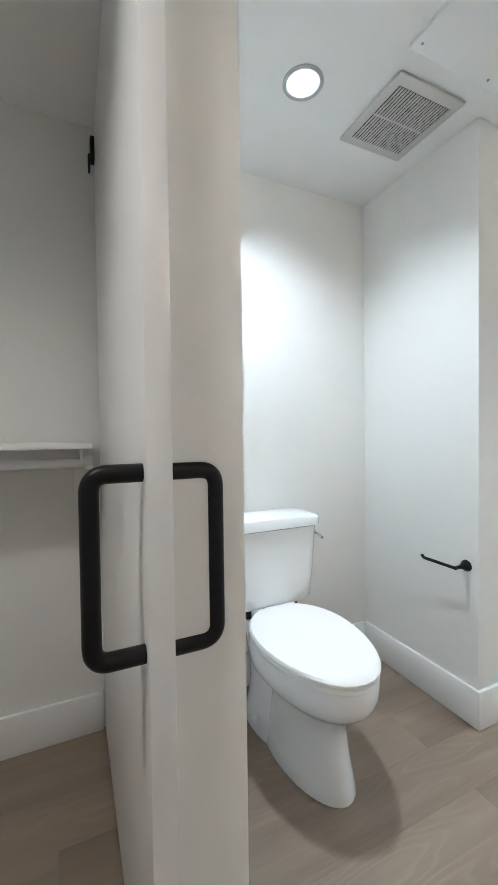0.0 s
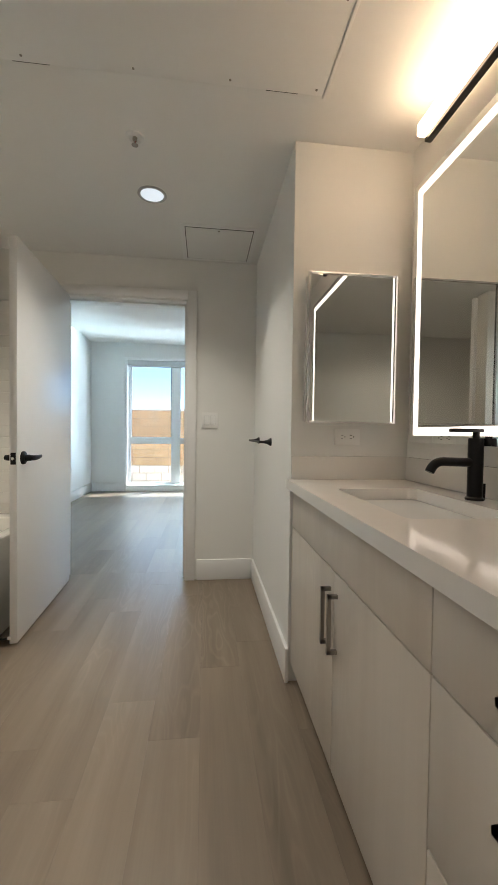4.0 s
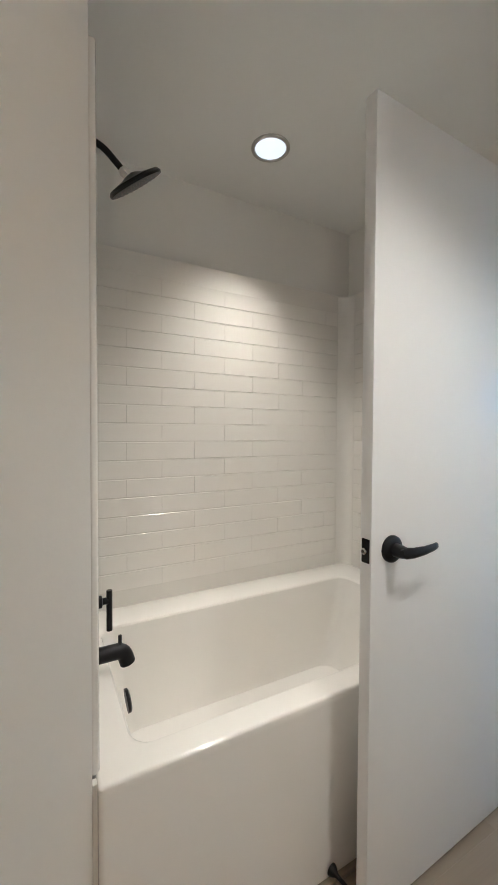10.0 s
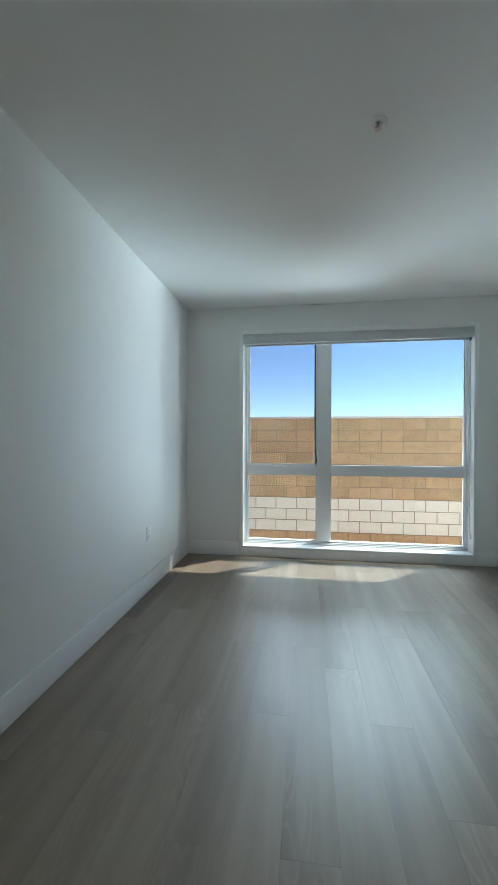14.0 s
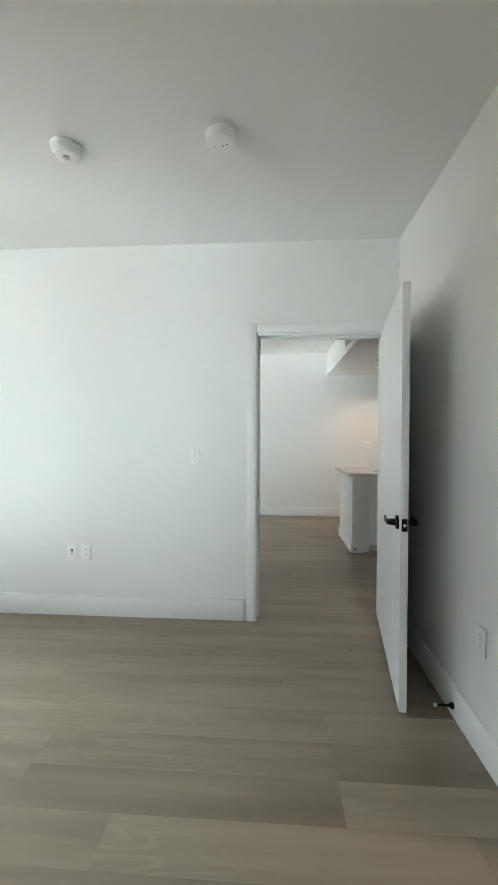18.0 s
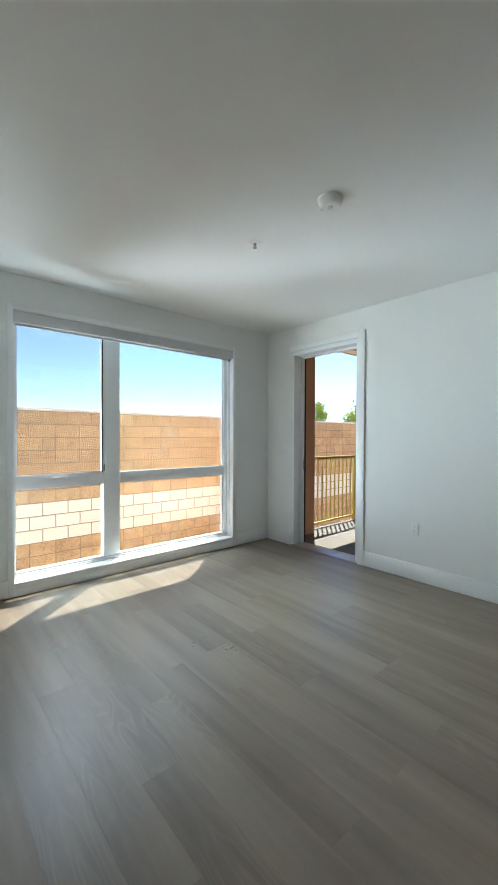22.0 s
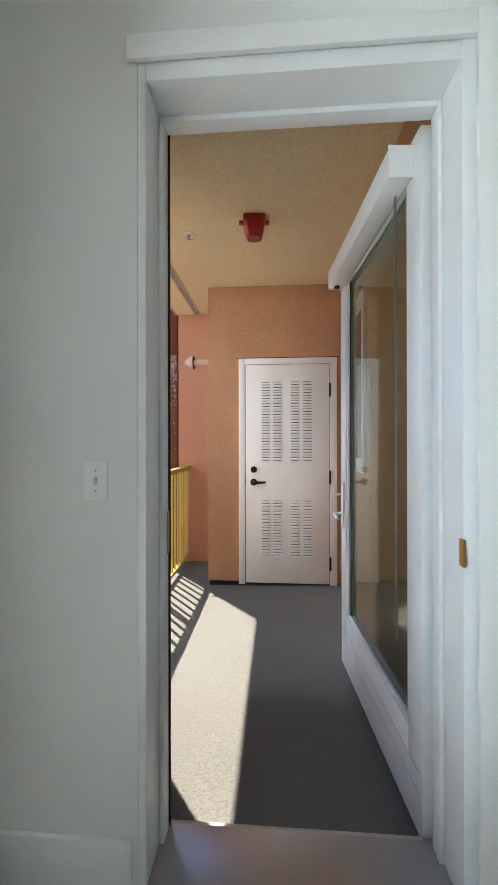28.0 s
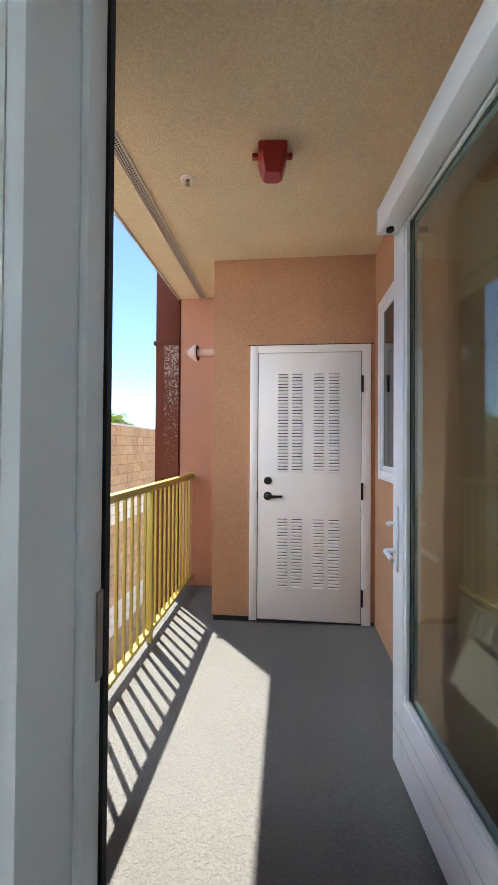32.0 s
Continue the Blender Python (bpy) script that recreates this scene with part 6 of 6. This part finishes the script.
def detector(place, label, sensor):
    d = thing("smoke_detector", label, "smoke detector", place, group="ceiling detectors")
    part("base", lathe([(0, -0.0005), (0.072, -0.0005), (0.072, -0.012), (0.068, -0.014), (0, -0.014)], n=36), PLASTIC, d, smooth=40)
    if sensor:
        part("body", lathe([(0, -0.013), (0.067, -0.0135), (0.066, -0.028), (0.050, -0.045), (0.046, -0.047), (0, -0.047)], n=36), PLASTIC, d, smooth=40)
        part("lens", lathe([(0, -0.0465), (0.017, -0.0465), (0.015, -0.053), (0, -0.056)], n=20), surface("sensor_lens", (0.62, 0.60, 0.57), 0.4), d, "pale grey sensor lens", smooth=50)
        part("slot", box(0.050, 0.060, -0.006, 0.006, -0.037, -0.030), DARK_AND_SHADE, d)
    else:
        part("body", lathe([(0, -0.013), (0.066, -0.0135), (0.064, -0.05), (0.06, -0.055), (0, -0.055)], n=36), PLASTIC, d, smooth=40)
        part("button", lathe([(0, -0.0548), (0.006, -0.0548), (0.006, -0.057), (0, -0.057)], (0.03, -0.02, 0), n=14), SHADE, d)
        for x, y in ((-0.03, -0.005), (-0.012, -0.012)):
            part("hole", lathe([(0, -0.0548), (0.004, -0.0548), (0.004, -0.0556), (0, -0.0556)], (x, y, 0), n=10), DARK_AND_SHADE, d)
    return d


detector((5.168, -0.446, LC), "white round ceiling detector with a sensor lens", True)
detector((4.425, -0.395, LC), "white round smoke alarm with a test button", False)
detector((5.193, -3.346, LC), "white round ceiling detector in the living room", True)
detector((1.89, -5.17, KC), "white round smoke alarm in the hall", False)

# ---- kitchen ----
downlight((2.697, -4.40, KC), "lit recessed light in the kitchen ceiling", LED_WARM, 0.06)
downlight((1.93, -5.77, KC), "recessed light in the hall ceiling", PLASTIC, 0.06)
gr = thing("air_grille", "grey air supply grille in the soffit face", "air grille")
part("frame", box(3.3075, 3.316, -3.47, -3.07, 2.375, 2.655, 0.002), PLASTIC, gr)
# flat near-black sheet: the duct's shade put into its colour
part("recess", box(3.3155, 3.3175, -3.445, -3.095, 2.40, 2.63), DARK_AND_SHADE, gr)
for i in range(16):
    z = 2.405 + i * 0.0145
    part("slat", box(3.3165, 3.321, -3.445, -3.095, z, z + 0.007), SHADE, gr)
isl = thing("kitchen_island", "white kitchen island with a pony wall end and a cabinet", "kitchen island")
part("end_wall", box(3.162, 3.283, -3.93, -3.105, 0, 0.871), WALL, isl)
for x0, x1, y0, y1 in ((3.2835, 3.297, -3.93, -3.0915), (3.162, 3.2835, -3.1045, -3.0915)):
    part("baseboard", box(x0, x1, y0, y1, 0, 0.115, 0.0015), TRIM, isl)
part("outlet_cover", box(3.2832, 3.2885, -3.485, -3.415, 0.54, 0.655, 0.002), PLASTIC, isl, "white blank outlet cover", smooth=40)
part("chip", box(3.235, 3.262, -3.0912, -3.0905, 0.035, 0.062), surface("torn_fibre", (0.42, 0.22, 0.07), 0.9, var=0.3, scale=60), isl, "torn brown chip in the baseboard")
part("filler", box(3.084, 3.161, -3.90, -3.125, 0.0, 0.87), TRIM, isl)
cab = thing("island_cabinet", "white flat-front sink cabinet under the island top", "cabinet")
part("body", box(2.2, 3.083, -3.90, -3.146, 0.085, 0.87), TRIM, cab)
part("toe_kick", box(2.2, 3.083, -3.90, -3.20, 0, 0.0845), SHADE, cab)
part("drawer_front", box(2.205, 3.080, -3.1455, -3.125, 0.70, 0.848, 0.0015), TRIM, cab, smooth=30)
part("door", box(2.63, 3.080, -3.1455, -3.125, 0.088, 0.694, 0.0015), TRIM, cab, smooth=30)
part("door", box(2.205, 2.626, -3.1455, -3.125, 0.088, 0.694, 0.0015), TRIM, cab, smooth=30)
cab2 = thing("island_cabinet", "white flat-front base cabinet of the island", "cabinet")
part("body", box(1.3, 2.199, -3.90, -3.146, 0.085, 0.87), TRIM, cab2)
part("toe_kick", box(1.3, 2.199, -3.90, -3.20, 0, 0.0845), SHADE, cab2)
part("door", box(1.305, 2.195, -3.1455, -3.125, 0.088, 0.848, 0.0015), TRIM, cab2, smooth=30)
it = thing("kitchen_counter", "pale quartz island counter with an overhang", "counter")
KX0, KX1, KY0, KY1, KZ = 2.22, 2.975, -3.52, -3.165, 0.911
for x0, x1, y0, y1 in ((KX1, 3.343, -4.005, -3.012), (1.25, KX0, -4.005, -3.012), (KX0, KX1, -4.005, KY0), (KX0, KX1, KY1, -3.012)):
    part("slab", box(x0, x1, y0, y1, KZ - 0.038, KZ), QUARTZ, it)
ks = thing("kitchen_sink", "dark undermount kitchen sink", "sink")
bm = bmesh.new()
skin(bm, [rrect(bm, (KX0 + KX1) / 2, (KY0 + KY1) / 2, (KX1 - KX0) / 2 - d, (KY1 - KY0) / 2 - d, 0.03, z) for d, z in ((-0.01, KZ - 0.039), (0.0, KZ - 0.041), (0.012, KZ - 0.22), (0.05, KZ - 0.235), (0.1, KZ - 0.236))])
part("basin", bm, surface("dark_composite", (0.06, 0.055, 0.05), 0.4), ks, smooth=50)
kf = thing("kitchen_faucet", "matte black gooseneck kitchen faucet", "faucet")
part("base", lathe([(0, 0), (0.027, 0), (0.026, 0.01), (0.019, 0.02), (0.018, 0.10), (0, 0.10)], (2.65, -3.575, KZ), n=22), BLACK, kf, smooth=40)
part("neck", tube(rounded([(2.65, -3.575, KZ + 0.09), (2.65, -3.575, KZ + 0.385), (2.68, -3.47, KZ + 0.385), (2.68, -3.45, KZ + 0.28)], 0.07, 8), 0.0125, 14), BLACK, kf, smooth=50)
part("spray_head", tube([(2.68, -3.452, KZ + 0.30), (2.68, -3.447, KZ + 0.22)], 0.017, 14, radii=[0.014, 0.018]), BLACK, kf, smooth=50)
part("lever", tube([(2.63, -3.575, KZ + 0.07), (2.60, -3.575, KZ + 0.075), (2.58, -3.575, KZ + 0.11)], 0.007, 10), BLACK, kf, smooth=50)
sp = thing("soap_dispenser", "matte black soap dispenser cap on the worktop", "soap dispenser")
part("cap", lathe([(0, 0), (0.02, 0), (0.019, 0.05), (0, 0.052)], (2.465, -3.585, KZ), n=18), BLACK, sp, smooth=40)
pe = thing("pendant_lamp", "slim disc pendant lamp on a long black ceiling bar", "pendant lamp")
part("ceiling_bar", box(1.35, 2.855, -3.73, -3.625, KC - 0.042, KC - 0.0005, 0.002), BLACK, pe, "long black ceiling canopy", smooth=30)
part("cable", tube([(2.667, -3.675, KC - 0.04), (2.667, -3.675, 1.86)], 0.0015, 6), STEEL, pe)
part("stem", tube([(2.667, -3.675, 1.87), (2.667, -3.675, 1.80)], 0.006, 10), STEEL, pe, smooth=50)
part("shade", lathe([(0, 0.018), (0.02, 0.018), (0.085, 0.008), (0.1, 0.0), (0.098, -0.004), (0, -0.004)], (2.667, -3.675, 1.79), n=36), surface("brass", (0.5, 0.36, 0.18), 0.3, 0.9), pe, "brass disc shade", smooth=40)
part("diffuser", lathe([(0, -0.0045), (0.09, -0.0045), (0.088, -0.010), (0, -0.011)], (2.667, -3.675, 1.79), n=32), PENDANT, pe, "glowing diffuser")
hd = thing("hall_door", "tan painted flush hall door, closed", "door")
part("panel", box(1.40, 2.22, -6.66, -6.625, 0.01, 2.045, 0.002), surface("hall_door_paint", (0.55, 0.47, 0.38), 0.4, var=0.02), hd, smooth=30)
part("hinge", box(1.392, 1.40, -6.625, -6.615, 1.75, 1.84), BLACK, hd)
lever(hd, (2.15, -6.625, 0.945), (0, 1, 0), (-1, 0, 0))

# dried smudges on the living room floor
SMUDGE = surface("dark_smudge", (0.10, 0.082, 0.066), 0.7, var=0.3, scale=40)
rng = random.Random(21)
for cx, cy in ((5.91, -2.975), (5.73, -3.08)):
    st = tagged(new("floor_smudge"), "dark dried smudge on the plank floor", "stain")
    st.location = (cx, cy, 0.0006)
    for _ in range(5):
        bm = bmesh.new()
        a, r = rng.uniform(0, 6.28), rng.uniform(0.003, 0.009)
        px, py = rng.gauss(0, 0.022), rng.gauss(0, 0.03)
        loop = [(px + r * (1.5 * math.cos(k) * math.cos(a) - 0.5 * math.sin(k) * math.sin(a)) * rng.uniform(0.6, 1.2), py + r * (1.5 * math.cos(k) * math.sin(a) + 0.5 * math.sin(k) * math.cos(a)) * rng.uniform(0.6, 1.2)) for k in [i * 0.5236 for i in range(12)]]
        skin(bm, [[bm.verts.new((x, y, z)) for x, y in loop] for z in (0.0, 0.0003)])
        part("blot", bm, SMUDGE, st)

# ---- blocks of the boundary wall ----
WHITE_ROWS = (7, 8, 9, 18, 19, 20)
mesh_of = {}
for nm, mat, proud, size in (("tan", BLOCK_TAN, 0.011, BL), ("white", BLOCK_WHITE, 0.009, BL), ("tan_half", BLOCK_TAN, 0.012, BL / 2)):
    bm = box(WX + 0.016 - proud - 0.002, WX + 0.016, 0, size - 0.012, 0, CH - 0.012)
    edge = [e for e in bm.edges if all(v.co.x < WX + 0.006 for v in e.verts)]
    bmesh.ops.bevel(bm, geom=edge, offset=0.003, segments=1, affect="EDGES")
    bmesh.ops.recalc_face_normals(bm, faces=bm.faces)
    me = bpy.data.meshes.new("block_" + nm)
    bm.to_mesh(me)
    me.materials.append(mat)
    mesh_of[nm] = me
    bm.free()
far = {"tan": ([], []), "white": ([], []), "tan_half": ([], [])}
rng = random.Random(11)
for row in range(25):
    nm = "white" if row in WHITE_ROWS else "tan"
    z = WTOP - 0.04 - CH * (row + 1) + 0.004
    y = -59.5 + (BL / 2 if row % 2 else 0)
    near = ((-9.6, -6.8), (-4.3, -2.2), (-0.9, 1.6))
    while y < 39:
        nm = "white" if row in WHITE_ROWS else "tan_half" if rng.random() < 0.06 else "tan"
        if 2 <= row <= 15 and any(a < y < b for a, b in near):
            ob = new("block", mesh_of[nm])
            ob.parent = block_wall
            ob.location = (rng.uniform(-0.004, 0.004), y, z + (STEP if y < STEP_Y else 0))
        else:
            vs, fs = far[nm]
            n = len(vs)
            me = mesh_of[nm]
            j = rng.uniform(-0.004, 0.004)
            dz = z + (STEP if y < STEP_Y else 0)
            vs += [(v.co.x + j, v.co.y + y, v.co.z + dz) for v in me.vertices]
            fs += [[n + i for i in p.vertices] for p in me.polygons]
        y += BL / 2 if nm == "tan_half" else BL
for nm, (vs, fs) in far.items():
    me = bpy.data.meshes.new("blocks_" + nm)
    me.from_pydata(vs, [], fs)
    me.materials.append(mesh_of[nm].materials[0])
    ob = new("blocks", me)
    ob.parent = block_wall
    ob["kind"] = "stuff"

# ---- floor planks ----
PW, PL = 0.182, 1.22


def plank_mesh(x0, x1, w):
    bm = box(x0, x1, 0, w, -0.0075, 0.0)
    top = [e for e in bm.edges if all(v.co.z > -1e-4 for v in e.verts)]
    bmesh.ops.bevel(bm, geom=top, offset=0.0004, segments=1, affect="EDGES")
    me = bpy.data.meshes.new("plank")
    bm.to_mesh(me)
    bm.free()
    me.materials.append(PLANK)
    return me


def lay_planks(x0, x1, y0, y1, seed):
    rng = random.Random(seed)
    whole = plank_mesh(0, PL - 0.0002, PW - 0.0002)
    y = y0
    while y < y1 - 0.01:
        w = min(PW, y1 - y)
        x = x0 - rng.choice((0.0, 0.2, 0.41, 0.61, 0.82, 1.02))
        while x < x1 - 0.01:
            a, b = max(x, x0), min(x + PL, x1)
            if b - a > 0.02:
                me = whole if b - a > PL - 1e-3 and w > PW - 1e-3 else plank_mesh(0, b - a - 0.0002, w - 0.0002)
                ob = new("plank", me)
                ob.parent = floor
                ob.location = (a, y, 0)
            x += PL
        y += w


lay_planks(3.317, EX, -1.40, 2.01, 1)
lay_planks(-0.7, EX, -5.12, -1.56, 2)
lay_planks(-1.2, 3.317, -0.92, 1.90, 3)
lay_planks(3.392, 4.31, -1.56, -1.40, 4)
lay_planks(-0.7, 2.44, -6.62, -5.12, 5)
